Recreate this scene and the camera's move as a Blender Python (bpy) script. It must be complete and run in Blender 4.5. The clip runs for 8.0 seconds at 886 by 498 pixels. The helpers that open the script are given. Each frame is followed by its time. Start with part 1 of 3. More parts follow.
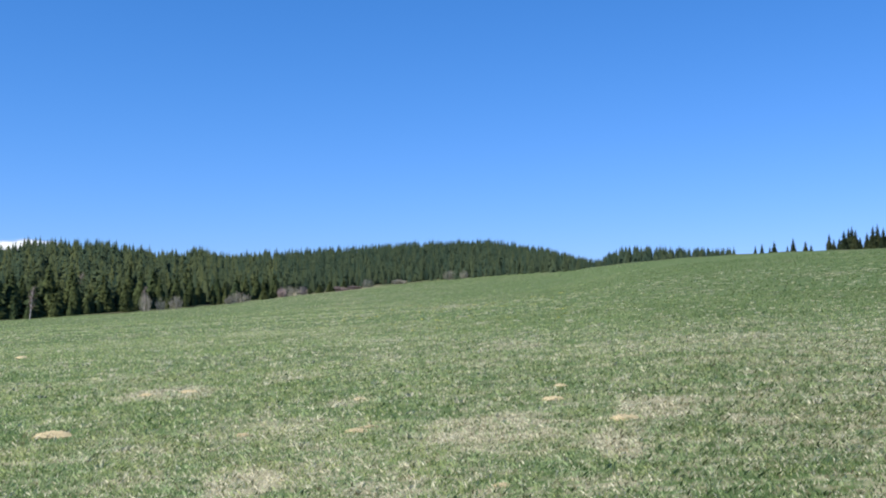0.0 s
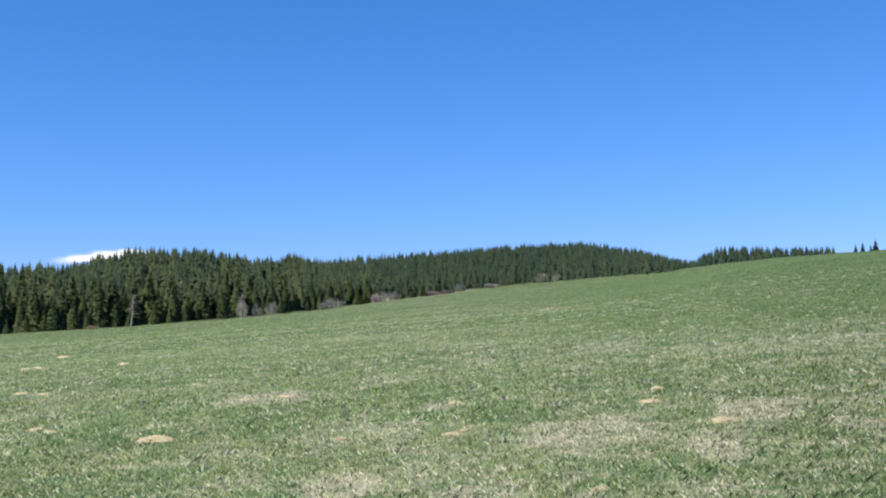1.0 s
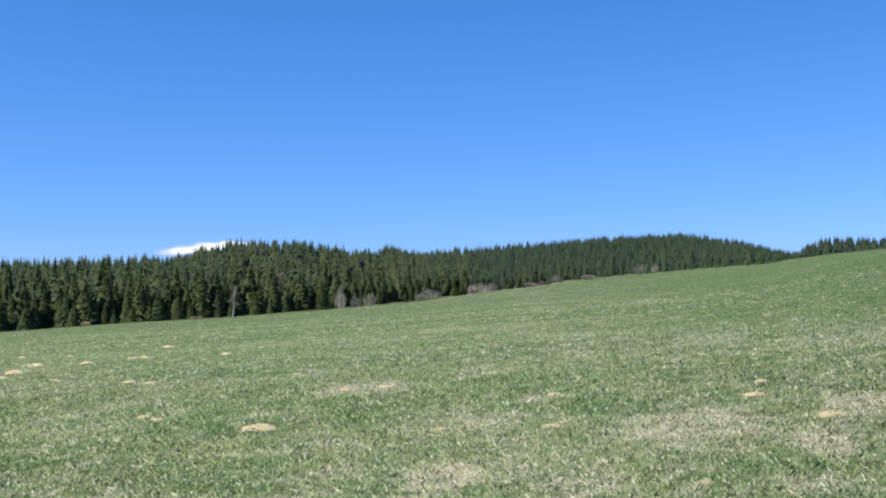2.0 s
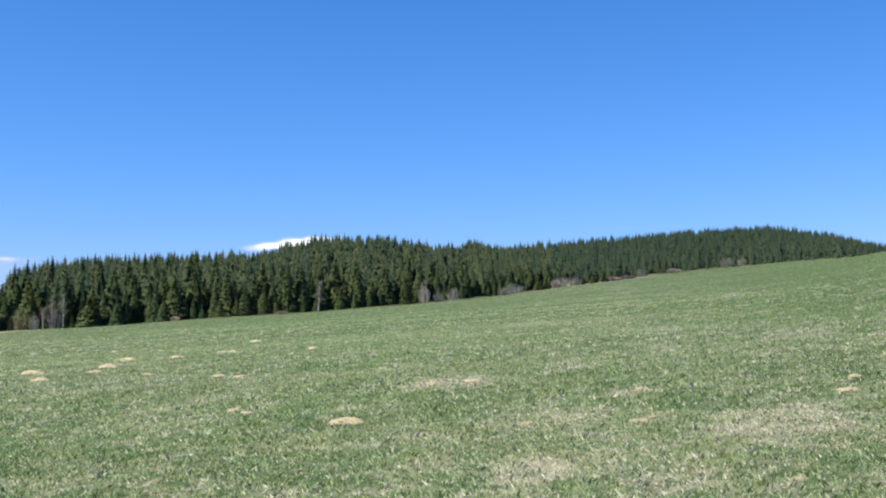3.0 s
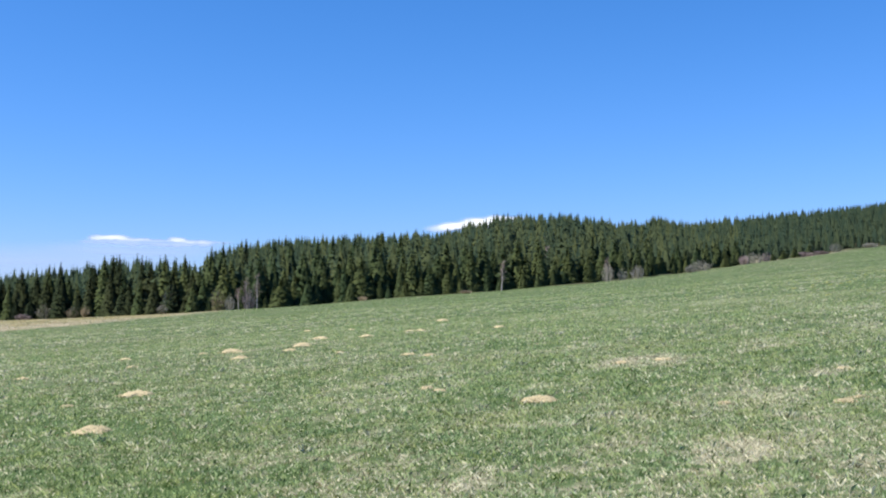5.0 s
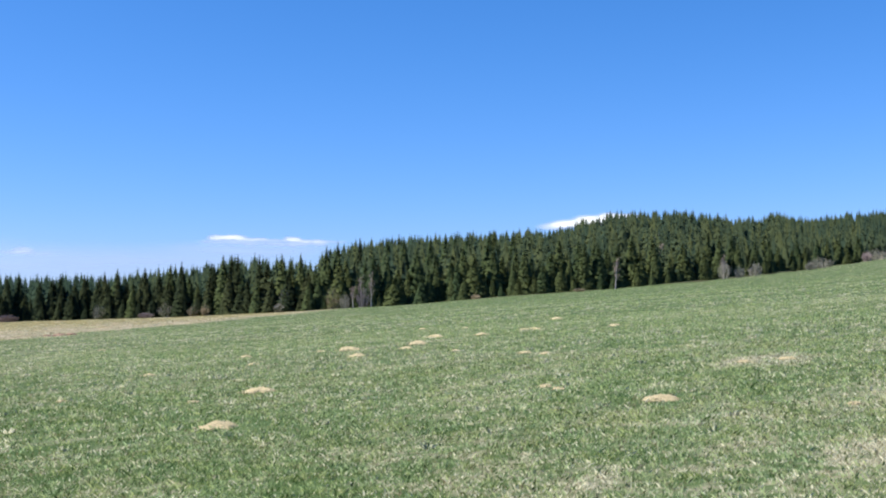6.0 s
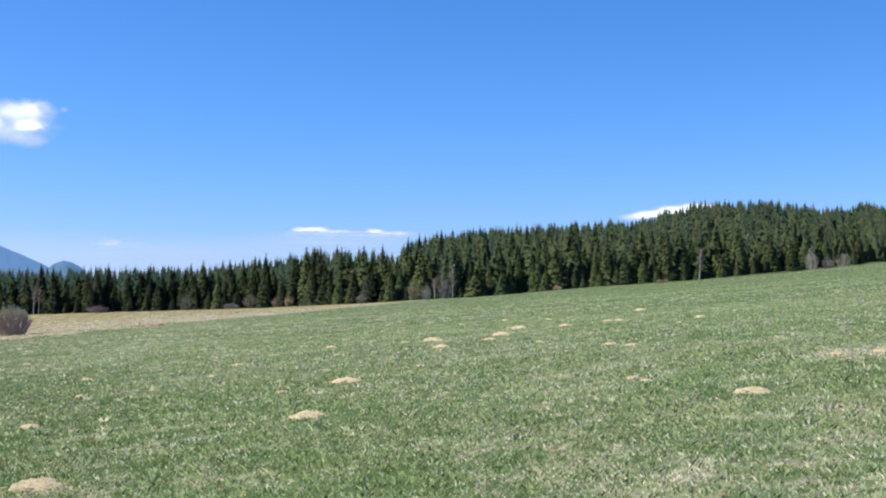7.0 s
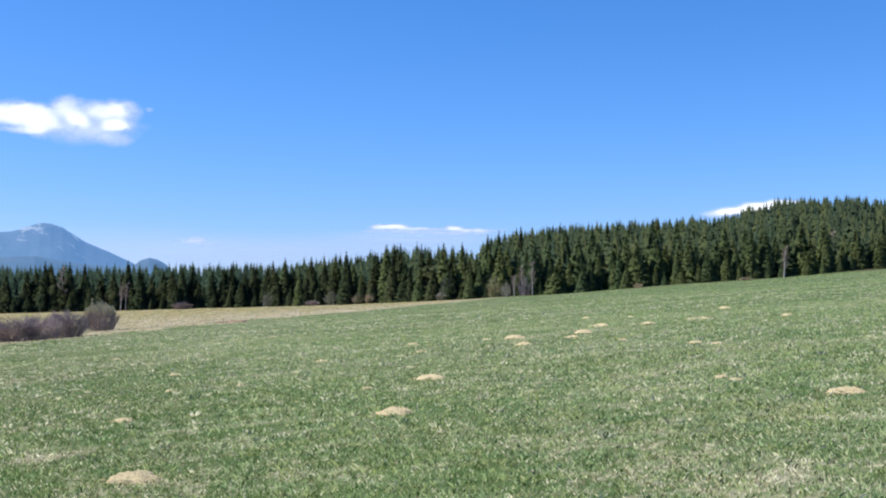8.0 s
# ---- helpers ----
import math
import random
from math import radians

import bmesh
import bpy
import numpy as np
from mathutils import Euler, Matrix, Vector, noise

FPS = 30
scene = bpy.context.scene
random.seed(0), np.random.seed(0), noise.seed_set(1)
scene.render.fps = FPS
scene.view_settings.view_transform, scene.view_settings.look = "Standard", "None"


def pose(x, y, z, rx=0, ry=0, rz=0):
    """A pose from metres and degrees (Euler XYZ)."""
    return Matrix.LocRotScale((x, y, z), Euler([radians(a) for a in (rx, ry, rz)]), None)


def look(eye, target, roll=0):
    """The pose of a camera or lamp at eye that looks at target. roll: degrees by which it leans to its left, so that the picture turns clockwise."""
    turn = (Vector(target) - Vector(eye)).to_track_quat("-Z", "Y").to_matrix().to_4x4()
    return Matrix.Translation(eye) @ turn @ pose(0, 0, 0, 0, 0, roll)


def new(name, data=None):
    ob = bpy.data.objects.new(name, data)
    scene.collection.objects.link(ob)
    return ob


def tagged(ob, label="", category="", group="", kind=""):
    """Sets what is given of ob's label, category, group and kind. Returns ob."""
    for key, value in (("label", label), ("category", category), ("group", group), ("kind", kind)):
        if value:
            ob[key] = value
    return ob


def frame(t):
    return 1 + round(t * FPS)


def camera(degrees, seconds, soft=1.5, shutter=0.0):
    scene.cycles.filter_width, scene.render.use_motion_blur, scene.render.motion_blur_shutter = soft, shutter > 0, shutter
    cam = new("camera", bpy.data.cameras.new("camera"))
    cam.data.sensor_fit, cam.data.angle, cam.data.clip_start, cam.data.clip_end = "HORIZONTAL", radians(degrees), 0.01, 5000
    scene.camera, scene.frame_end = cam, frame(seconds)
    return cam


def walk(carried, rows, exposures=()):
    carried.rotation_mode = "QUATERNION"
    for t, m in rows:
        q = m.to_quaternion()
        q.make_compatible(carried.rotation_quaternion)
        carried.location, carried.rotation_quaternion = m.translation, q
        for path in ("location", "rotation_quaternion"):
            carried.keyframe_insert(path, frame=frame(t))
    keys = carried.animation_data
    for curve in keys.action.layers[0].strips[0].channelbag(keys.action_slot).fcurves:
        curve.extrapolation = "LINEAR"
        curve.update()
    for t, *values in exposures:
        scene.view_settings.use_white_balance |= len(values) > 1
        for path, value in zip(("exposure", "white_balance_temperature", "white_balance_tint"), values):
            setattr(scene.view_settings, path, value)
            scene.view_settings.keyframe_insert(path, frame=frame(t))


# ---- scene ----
cam = camera(40.98, 8.0, soft=2.0)
# seconds, place, bearing, pitch and roll of a hand-held pan about the body
PAN = (
    (0.0, 0.000, 0.000, 1.500, 0.000, 4.773, -0.114),
    (0.5, -0.015, 0.016, 1.497, 2.747, 4.774, 0.358),
    (1.0, -0.019, 0.028, 1.494, 4.486, 4.966, 0.363),
    (1.5, -0.034, 0.036, 1.493, 6.914, 4.720, 0.143),
    (3.0, -0.083, 0.045, 1.487, 13.177, 4.305, 0.097),
    (3.5, -0.107, 0.042, 1.484, 15.464, 3.996, 0.000),
    (4.0, -0.130, 0.035, 1.482, 17.473, 3.787, 0.109),
    (5.5, -0.226, -0.007, 1.480, 24.755, 3.257, 0.363),
    (6.0, -0.267, -0.029, 1.478, 27.424, 3.265, 0.311),
    (6.5, -0.295, -0.048, 1.478, 28.904, 2.866, 0.171),
    (7.0, -0.336, -0.074, 1.477, 31.341, 2.860, 0.259),
    (7.5, -0.374, -0.101, 1.477, 33.192, 2.867, 0.065),
    (8.0, -0.415, -0.131, 1.477, 35.163, 2.739, 0.090),
)
walk(cam, [(t, pose(x, y, z, 90 + pitch, roll, yaw)) for t, x, y, z, yaw, pitch, roll in PAN],
     exposures=((0.0, 0.33), (4.0, 0.38), (8.0, 0.40)))

# ---------------------------------------------------------------- sky and sun
SUN_BEARING, SUN_HEIGHT = 126.0, 49.0
world = bpy.data.worlds.new("world")
scene.world = world
world.use_nodes = True
wn = world.node_tree.nodes
sky = wn.new("ShaderNodeTexSky")
sky.sky_type, sky.sun_disc = "NISHITA", False
sky.sun_elevation, sky.sun_rotation = radians(SUN_HEIGHT), radians(360 - SUN_BEARING)
sky.altitude, sky.air_density, sky.dust_density, sky.ozone_density = 900, 1.0, 0.6, 3.0
wn["Background"].inputs["Strength"].default_value = 0.104
clear = wn.new("ShaderNodeVectorMath")  # the clear, deep blue of mountain air: less red away from the horizon
clear.operation = "POWER"
clear.inputs[1].default_value = (1.5, 1.0, 1.0)
deep = wn.new("ShaderNodeVectorMath")
deep.operation = "MULTIPLY"
deep.inputs[1].default_value = (0.285, 0.79, 1.305)
world.node_tree.links.new(sky.outputs["Color"], clear.inputs[0])
world.node_tree.links.new(clear.outputs["Vector"], deep.inputs[0])
world.node_tree.links.new(deep.outputs["Vector"], wn["Background"].inputs["Color"])
sun = new("sun", bpy.data.lights.new("sun", "SUN"))
sun.data.energy, sun.data.angle, sun.data.color = 5.0, radians(0.53), (1.0, 0.96, 0.9)
b, h = radians(SUN_BEARING), radians(SUN_HEIGHT)
sun.matrix_world = look((-60 * math.sin(b) * math.cos(h), 60 * math.cos(b) * math.cos(h), 60 * math.sin(h)), (0, 0, 0))

# ---------------------------------------------------------------- lie of the land
EYE_H = 1.5
# bearing from the first view, degrees to its left: slope angle to the meadow's far edge, distance of that edge
EDGE = ((-120, 1.0, 190), (-60, 3.6, 190), (-28, 4.58, 190), (-20.5, 4.56, 195), (-16.4, 4.51, 205), (-13.9, 4.42, 212),
        (-11.2, 4.28, 220), (-8.6, 4.06, 250), (-5.9, 3.75, 340), (-3.2, 3.55, 420), (-0.4, 3.30, 455), (2.3, 3.07, 450),
        (5.0, 2.73, 430), (7.7, 2.42, 400), (10.4, 2.04, 375), (13, 1.78, 350), (15.5, 1.54, 338), (20.5, 1.19, 330),
        (24, 0.98, 330), (29.3, 0.57, 332), (34.7, 0.28, 342), (40.2, 0.05, 375), (45.5, -0.08, 395), (55.6, -0.32, 412),
        (75, -0.6, 420), (120, -1.5, 420), (180, -1.2, 300))
# bearing: slope angle to the tops of the woods behind, height of the spruces there
WOODS = ((-120, 3, 12), (-60, 5, 12), (-20, 5.0, 11), (-13.1, 4.57, 10), (-11.2, 4.68, 10), (-8.6, 4.74, 10), (-7.4, 4.1, 8), (-6.2, 4.36, 8),
         (-4.8, 4.8, 8), (-2.3, 5.2, 8), (0.7, 5.11, 8), (5, 4.85, 8.5), (8.5, 4.58, 9.5), (10.4, 4.42, 10), (11.6, 4.7, 10.5), (13.3, 4.55, 11),
         (14.6, 4.72, 12), (16, 4.95, 12), (19, 4.99, 12.5), (20.5, 4.66, 12.5), (21.8, 4.2, 13), (25.2, 4.1, 14), (29.3, 3.85, 15),
         (32.5, 3.5, 15.5), (33.3, 3.15, 16), (33.7, 2.5, 16.5), (34.5, 2.9, 17), (37.5, 3.0, 17), (39, 2.5, 16), (41.7, 2.25, 15.5),
         (43, 2.0, 15), (55.7, 1.95, 15), (75, 1.8, 15), (120, 0.5, 14), (180, 1, 12))
EDGE, WOODS = np.array(sorted(EDGE)), np.array(sorted(WOODS))
SLOPE_X, SLOPE_Y, DEPTH = 0.056, 0.041, 220.0


def table(tab, az, col):
    return np.interp(az, tab[:, 0], tab[:, col], period=360)


def value_noise(x, y, seed=0):
    xi, yi = np.floor(x), np.floor(y)
    fx, fy = x - xi, y - yi
    fx, fy = fx * fx * (3 - 2 * fx), fy * fy * (3 - 2 * fy)

    def h(a, b):
        s = np.sin(a * 127.1 + b * 311.7 + seed * 74.7) * 43758.5453
        return s - np.floor(s)
    return (h(xi, yi) * (1 - fx) + h(xi + 1, yi) * fx) * (1 - fy) + (h(xi, yi + 1) * (1 - fx) + h(xi + 1, yi + 1) * fx) * fy


def fbm(x, y, octaves=4, seed=0):
    total, amp, norm = 0.0, 1.0, 0.0
    for i in range(octaves):
        total = total + amp * value_noise(x * 2 ** i + 17.3 * i, y * 2 ** i - 9.1 * i, seed + i)
        norm += amp
        amp *= 0.5
    return total / norm


def land(x, y):
    """Height of the ground."""
    x, y = np.asarray(x, float), np.asarray(y, float)
    r, az = np.hypot(x, y), np.degrees(np.arctan2(-x, y))
    reach = table(EDGE, az, 2)
    edge = EYE_H + reach * np.tan(np.radians(table(EDGE, az, 1)))
    sx, sy = x / np.maximum(r, 1e-6), y / np.maximum(r, 1e-6)
    extra = edge - reach * (sx * SLOPE_X + sy * SLOPE_Y)
    meadow = SLOPE_X * x + SLOPE_Y * y + extra * np.minimum(r / reach, 1) ** 2
    far = reach + DEPTH
    back = EYE_H + far * np.tan(np.radians(table(WOODS, az, 1))) - 0.9 * table(WOODS, az, 2)
    k = np.clip((r - reach) / DEPTH, 0, 1)
    hill = edge + (back - edge) * (1 - (1 - k) ** (1 + 0.25 * np.clip((31 - az) / 8, 0, 1) * np.clip((az + 5) / 4, 0, 1))) - 0.03 * np.maximum(r - far, 0)
    z = np.where(r < reach, meadow, np.maximum(hill, -45))
    bumps = 0.05 * (fbm(x / 2.3, y / 2.3, 3, 5) - 0.5) + 0.25 * (fbm(x / 17, y / 17, 2, 9) - 0.5) * np.clip(r / 60, 0, 1)
    return z + bumps * np.clip((reach - r) / 40, 0, 1)


# ---------------------------------------------------------------- materials
class Mat:
    """A node material with short calls."""

    def __init__(self, name, rough=0.9, spec=0.2):
        self.m = bpy.data.materials.new(name)
        self.m.use_nodes = True
        self.n, self.l = self.m.node_tree.nodes, self.m.node_tree.links
        self.b = self.n["Principled BSDF"]
        self.b.inputs["Roughness"].default_value = rough
        self.b.inputs["Specular IOR Level"].default_value = spec

    def put(self, value, socket):
        if isinstance(value, bpy.types.NodeSocket):
            self.l.new(value, socket)
        else:
            socket.default_value = value
        return self

    def place(self):
        return self.n.new("ShaderNodeTexCoord").outputs["Object"]

    def noise(self, scale, detail=4.0, rough=0.6, where=None):
        t = self.n.new("ShaderNodeTexNoise")
        t.inputs["Scale"].default_value, t.inputs["Detail"].default_value, t.inputs["Roughness"].default_value = scale, detail, rough
        self.l.new(where or self.place(), t.inputs["Vector"])
        return t.outputs["Fac"]

    def attribute(self, name):
        a = self.n.new("ShaderNodeAttribute")
        a.attribute_name = name
        return a.outputs["Fac"]

    def mix(self, fac, a, c):
        x = self.n.new("ShaderNodeMix")
        x.data_type = "RGBA"
        self.put(fac, x.inputs[0]).put(a, x.inputs[6]).put(c, x.inputs[7])
        return x.outputs[2]

    def math(self, op, a, c=0.0):
        x = self.n.new("ShaderNodeMath")
        x.operation = op
        self.put(a, x.inputs[0]).put(c, x.inputs[1])
        return x.outputs[0]

    def span(self, value, lo, hi, to_lo=0.0, to_hi=1.0):
        x = self.n.new("ShaderNodeMapRange")
        x.interpolation_type = "SMOOTHSTEP"
        for i, v in enumerate((value, lo, hi, to_lo, to_hi)):
            self.put(v, x.inputs[i])
        return x.outputs[0]

    def bump(self, height, strength=0.4, distance=0.02):
        x = self.n.new("ShaderNodeBump")
        x.inputs["Strength"].default_value, x.inputs["Distance"].default_value = strength, distance
        self.l.new(height, x.inputs["Height"])
        self.l.new(x.outputs[0], self.b.inputs["Normal"])

    def colour(self, c):
        self.put(c, self.b.inputs["Base Color"])
        return self.m

    def leafy(self, c, share=0.3):
        """Thin leaves: some of the light passes through."""
        self.put(c, self.b.inputs["Base Color"])
        t, x = self.n.new("ShaderNodeBsdfTranslucent"), self.n.new("ShaderNodeMixShader")
        self.put(c, t.inputs["Color"])
        x.inputs[0].default_value = share
        self.l.new(self.b.outputs[0], x.inputs[1])
        self.l.new(t.outputs[0], x.inputs[2])
        self.l.new(x.outputs[0], self.n["Material Output"].inputs["Surface"])
        return self.m


GREEN, GREEN_2 = (0.060, 0.100, 0.030, 1), (0.110, 0.155, 0.055, 1)
STRAW, STRAW_2 = (0.34, 0.31, 0.20, 1), (0.20, 0.19, 0.11, 1)
SOIL, SOIL_2 = (0.68, 0.56, 0.325, 1), (0.54, 0.44, 0.245, 1)


def ground_material():
    k = Mat("meadow_ground", 0.95, 0.1)
    grain, fine, mid = k.noise(22, 4, 0.75), k.noise(5.5, 4, 0.7), k.noise(0.9, 4, 0.65)
    green = k.mix(k.span(mid, 0.3, 0.7), GREEN, GREEN_2)
    straw = k.mix(k.span(grain, 0.3, 0.7), STRAW_2, STRAW)
    dry = k.math("ADD", k.attribute("dry"), k.span(fine, 0.35, 0.65, -0.3, 0.3))
    dry = k.math("ADD", dry, k.span(mid, 0.35, 0.65, -0.2, 0.2))
    grass = k.mix(k.span(dry, 0.1, 0.9), green, straw)
    bleached = k.math("ADD", k.attribute("dry"), k.span(k.noise(0.16, 5, 0.65), 0.4, 0.6, -0.6, 0.6))
    tan = k.mix(k.span(bleached, 0.3, 0.7), (0.31, 0.245, 0.105, 1), (0.44, 0.345, 0.235, 1))
    k.bump(fine, 0.5, 0.06)
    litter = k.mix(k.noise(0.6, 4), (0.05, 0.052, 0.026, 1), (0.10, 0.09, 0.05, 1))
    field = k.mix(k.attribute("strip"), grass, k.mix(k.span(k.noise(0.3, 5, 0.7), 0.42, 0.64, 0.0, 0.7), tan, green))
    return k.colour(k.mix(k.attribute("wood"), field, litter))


def grass_material():
    k = Mat("grass_blades", 0.75, 0.2)
    tint = k.attribute("tint")
    hue = k.span(k.noise(1.7, 4, 0.7), 0.35, 0.65)
    green = k.mix(hue, k.mix(tint, (0.069, 0.138, 0.042, 1), (0.355, 0.49, 0.225, 1)), k.mix(tint, (0.087, 0.142, 0.034, 1), (0.43, 0.495, 0.185, 1)))
    straw = k.mix(tint, (0.245, 0.22, 0.12, 1), (0.93, 0.87, 0.63, 1))
    return k.leafy(k.mix(k.attribute("dry"), green, straw), 0.5)


def soil_material():
    k = Mat("dry_soil", 0.95, 0.1)
    crumbs = k.noise(26, 6, 0.75)
    k.bump(crumbs, 0.8, 0.03)
    clods = k.span(k.noise(24, 2, 0.5), 0.575, 0.62, 0.0, 0.7)
    return k.colour(k.mix(clods, k.mix(k.span(crumbs, 0.3, 0.7), SOIL_2, SOIL), (0.16, 0.11, 0.06, 1)))


def needle_material(name, dark, light, joined):
    k = Mat(name, 0.85, 0.05)
    bough = k.attribute("tint")
    which = bough if joined else k.math("ADD", k.math("MULTIPLY", k.n.new("ShaderNodeObjectInfo").outputs["Random"], 0.7), k.math("MULTIPLY", bough, 0.3))
    return k.leafy(k.mix(which, dark, light), 0.55)


def bark_material(name, dark, light, scale=6):
    k = Mat(name, 0.9, 0.15)
    n = k.noise(scale, 5, 0.7)
    k.bump(n, 0.6, 0.02)
    return k.colour(k.mix(k.span(n, 0.35, 0.65), dark, light))


GROUND, GRASS, EARTH = ground_material(), grass_material(), soil_material()
# Sun angle put into colour: a darker and a lighter copy of the needles.
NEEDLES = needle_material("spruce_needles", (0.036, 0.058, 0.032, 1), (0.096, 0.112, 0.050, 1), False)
NEEDLES_SUNLIT = needle_material("sunlit_olive_needles", (0.062, 0.106, 0.052, 1), (0.168, 0.196, 0.074, 1), False)
# Bluish at its dark end: haze over the far woods put into colour.
NEEDLES_HAZED = needle_material("hazed_spruce_needles", (0.058, 0.104, 0.074, 1), (0.162, 0.188, 0.078, 1), True)
SPRUCE_BARK = bark_material("spruce_bark", (0.05, 0.038, 0.028, 1), (0.13, 0.10, 0.08, 1))
BIRCH_BARK = bark_material("birch_bark", (0.16, 0.135, 0.12, 1), (0.60, 0.55, 0.50, 1), 2.5)
TWIG_GREY = bark_material("grey_twigs", (0.225, 0.21, 0.165, 1), (0.39, 0.365, 0.29, 1), 1.2)
TWIG_RED = bark_material("red_brown_twigs", (0.23, 0.18, 0.165, 1), (0.40, 0.32, 0.30, 1), 1.2)
TWIG_TAN = bark_material("tan_twigs", (0.300, 0.237, 0.150, 1), (0.475, 0.388, 0.250, 1), 1.2)
TWIG_BROWN = bark_material("brown_twigs", (0.27, 0.20, 0.175, 1), (0.44, 0.345, 0.30, 1), 1.2)
YELLOW = bark_material("yellow_flowers", (0.52, 0.50, 0.12, 1), (0.78, 0.70, 0.14, 1), 3)
BUDS = bark_material("willow_buds", (0.45, 0.42, 0.24, 1), (0.64, 0.60, 0.37, 1), 1.5)


# ---------------------------------------------------------------- mesh helpers
def mesh_from(name, verts, faces, material, smooth=False, normals=None, **attributes):
    """One mesh out of arrays; faces all have the same number of corners."""
    verts, faces = np.asarray(verts, np.float32), np.asarray(faces, np.int32)
    me = bpy.data.meshes.new(name)
    me.vertices.add(len(verts))
    me.vertices.foreach_set("co", verts.ravel())
    me.loops.add(faces.size)
    me.loops.foreach_set("vertex_index", faces.ravel())
    me.polygons.add(len(faces))
    me.polygons.foreach_set("loop_start", np.arange(0, faces.size, faces.shape[1], dtype=np.int32))
    me.polygons.foreach_set("use_smooth", np.full(len(faces), smooth or normals is not None))
    me.update(calc_edges=True)
    if normals is not None:
        me.normals_split_custom_set_from_vertices(np.asarray(normals, np.float32))
    for key, values in attributes.items():
        me.attributes.new(key, "FLOAT", "POINT").data.foreach_set("value", np.asarray(values, np.float32))
    me.materials.append(material)
    return me


def part(name, me, parent, label=""):
    ob = new(name, me)
    ob.parent = parent
    return tagged(ob, label) if label else ob


def polar(az, r):
    a = np.radians(az)
    return -np.sin(a) * r, np.cos(a) * r


def smooth(v, lo, hi):
    k = np.clip((v - lo) / (hi - lo), 0, 1)
    return k * k * (3 - 2 * k)


# ---------------------------------------------------------------- dryness of the sward
# dead patches: x, y, half width across, half depth
PATCHES = ((0.5, 13.2, 0.85, 2.2), (1.7, 11.3, 0.3, 1.2), (2.55, 14.5, 0.42, 1.2), (-3.0, 25.0, 0.85, 2.4), (-4.8, 22.6, 0.7, 2.2), (-5.5, 21.8, 0.4, 1.7), (-1.5, 18.0, 0.34, 1.2),
           (-0.4, 9.7, 0.4, 0.8), (-1.65, 10.1, 0.34, 0.9), (7.9, 30.9, 0.6, 1.8), (19.6, 98.7, 3.4, 11), (35.1, 110, 4, 10), (0.9, 119, 3.4, 16), (1.9, 33.9, 0.9, 3.4),
           (3.3, 12.7, 0.3, 0.9), (-3.6, 25.8, 0.9, 1.7), (-12.3, 8.5, 0.6, 0.8), (-3.6, 9.0, 0.2, 0.4), (-5.3, 10.4, 0.2, 0.35),
           (-5.0, 8.4, 0.16, 0.3), (-22.9, 41.3, 1.3, 5))
STRIP = ((-120, 900), (30, 900), (32.5, 330), (34.7, 300), (37.5, 255), (40.2, 228), (42.9, 200), (45.5, 178), (48.1, 150), (50.7, 136), (53.2, 126), (55.6, 115), (70, 95), (180, 900))
STRIP = np.array(sorted(STRIP))


def dryness(x, y):
    r = np.hypot(x, y)
    big, mid, small = fbm(x / 9, y / 9, 3, 21), fbm(x / 2.1, y / 3.0, 3, 31), fbm(x / 0.4, y / 0.4, 3, 41)
    d = 0.215 + 0.42 * (big - 0.5) + 0.36 * (mid - 0.5) + 0.7 * (small - 0.5)
    az = np.degrees(np.arctan2(-x, y))
    d = d + 0.10 * np.clip((25 - az) / 25, -1.0, 1.2) * np.clip(2 - r / 20, 0, 1) - 0.22 * smooth(-az, -6, 8) * smooth(r, 25, 70) + 0.09 * smooth(az, 36, 50) - 0.13 * np.clip(1 - np.abs(az - 19) / 17, 0, 1) * smooth(r, 10, 22)
    d = d + 0.3 * (fbm((x - 0.25 * y) / 38, (y + 0.25 * x) / 8, 3, 25) - 0.5) * smooth(r, 30, 70)
    for px, py, w, l in PATCHES:
        q = np.hypot((x - px) / w, (y - py) / l)
        d = d + (0.38 if py < 24 else 0.22) * smooth(1.25 - q + 0.8 * (mid - 0.5), 0, 0.7)
    d = d + 0.6 * smooth(r - table(EDGE, az, 2), -22, -8) * smooth(az, 2.4, 3.6) * smooth(-az, -7.2, -6.2)  # bleached rim under the trees
    return np.clip(d, 0, 1)


def strip_share(x, y):
    r, az = np.hypot(x, y), np.degrees(np.arctan2(-x, y))
    wob = 1 + 0.16 * (fbm(x / 12, y / 12, 3, 51) - 0.5) + 0.1 * (fbm(x / 3, y / 3, 2, 55) - 0.5)
    near = np.interp(az, STRIP[:, 0], STRIP[:, 1], period=360)
    return smooth(r / near * wob, 0.98, 1.03)


def strip_bleach(x, y):
    """The dry strip is palest where it meets the green meadow."""
    r, az = np.hypot(x, y), np.degrees(np.arctan2(-x, y))
    near, reach = np.interp(az, STRIP[:, 0], STRIP[:, 1], period=360), table(EDGE, az, 2)
    return 1 - smooth((r - near) / np.maximum(reach - near, 5), 0.1, 0.75)


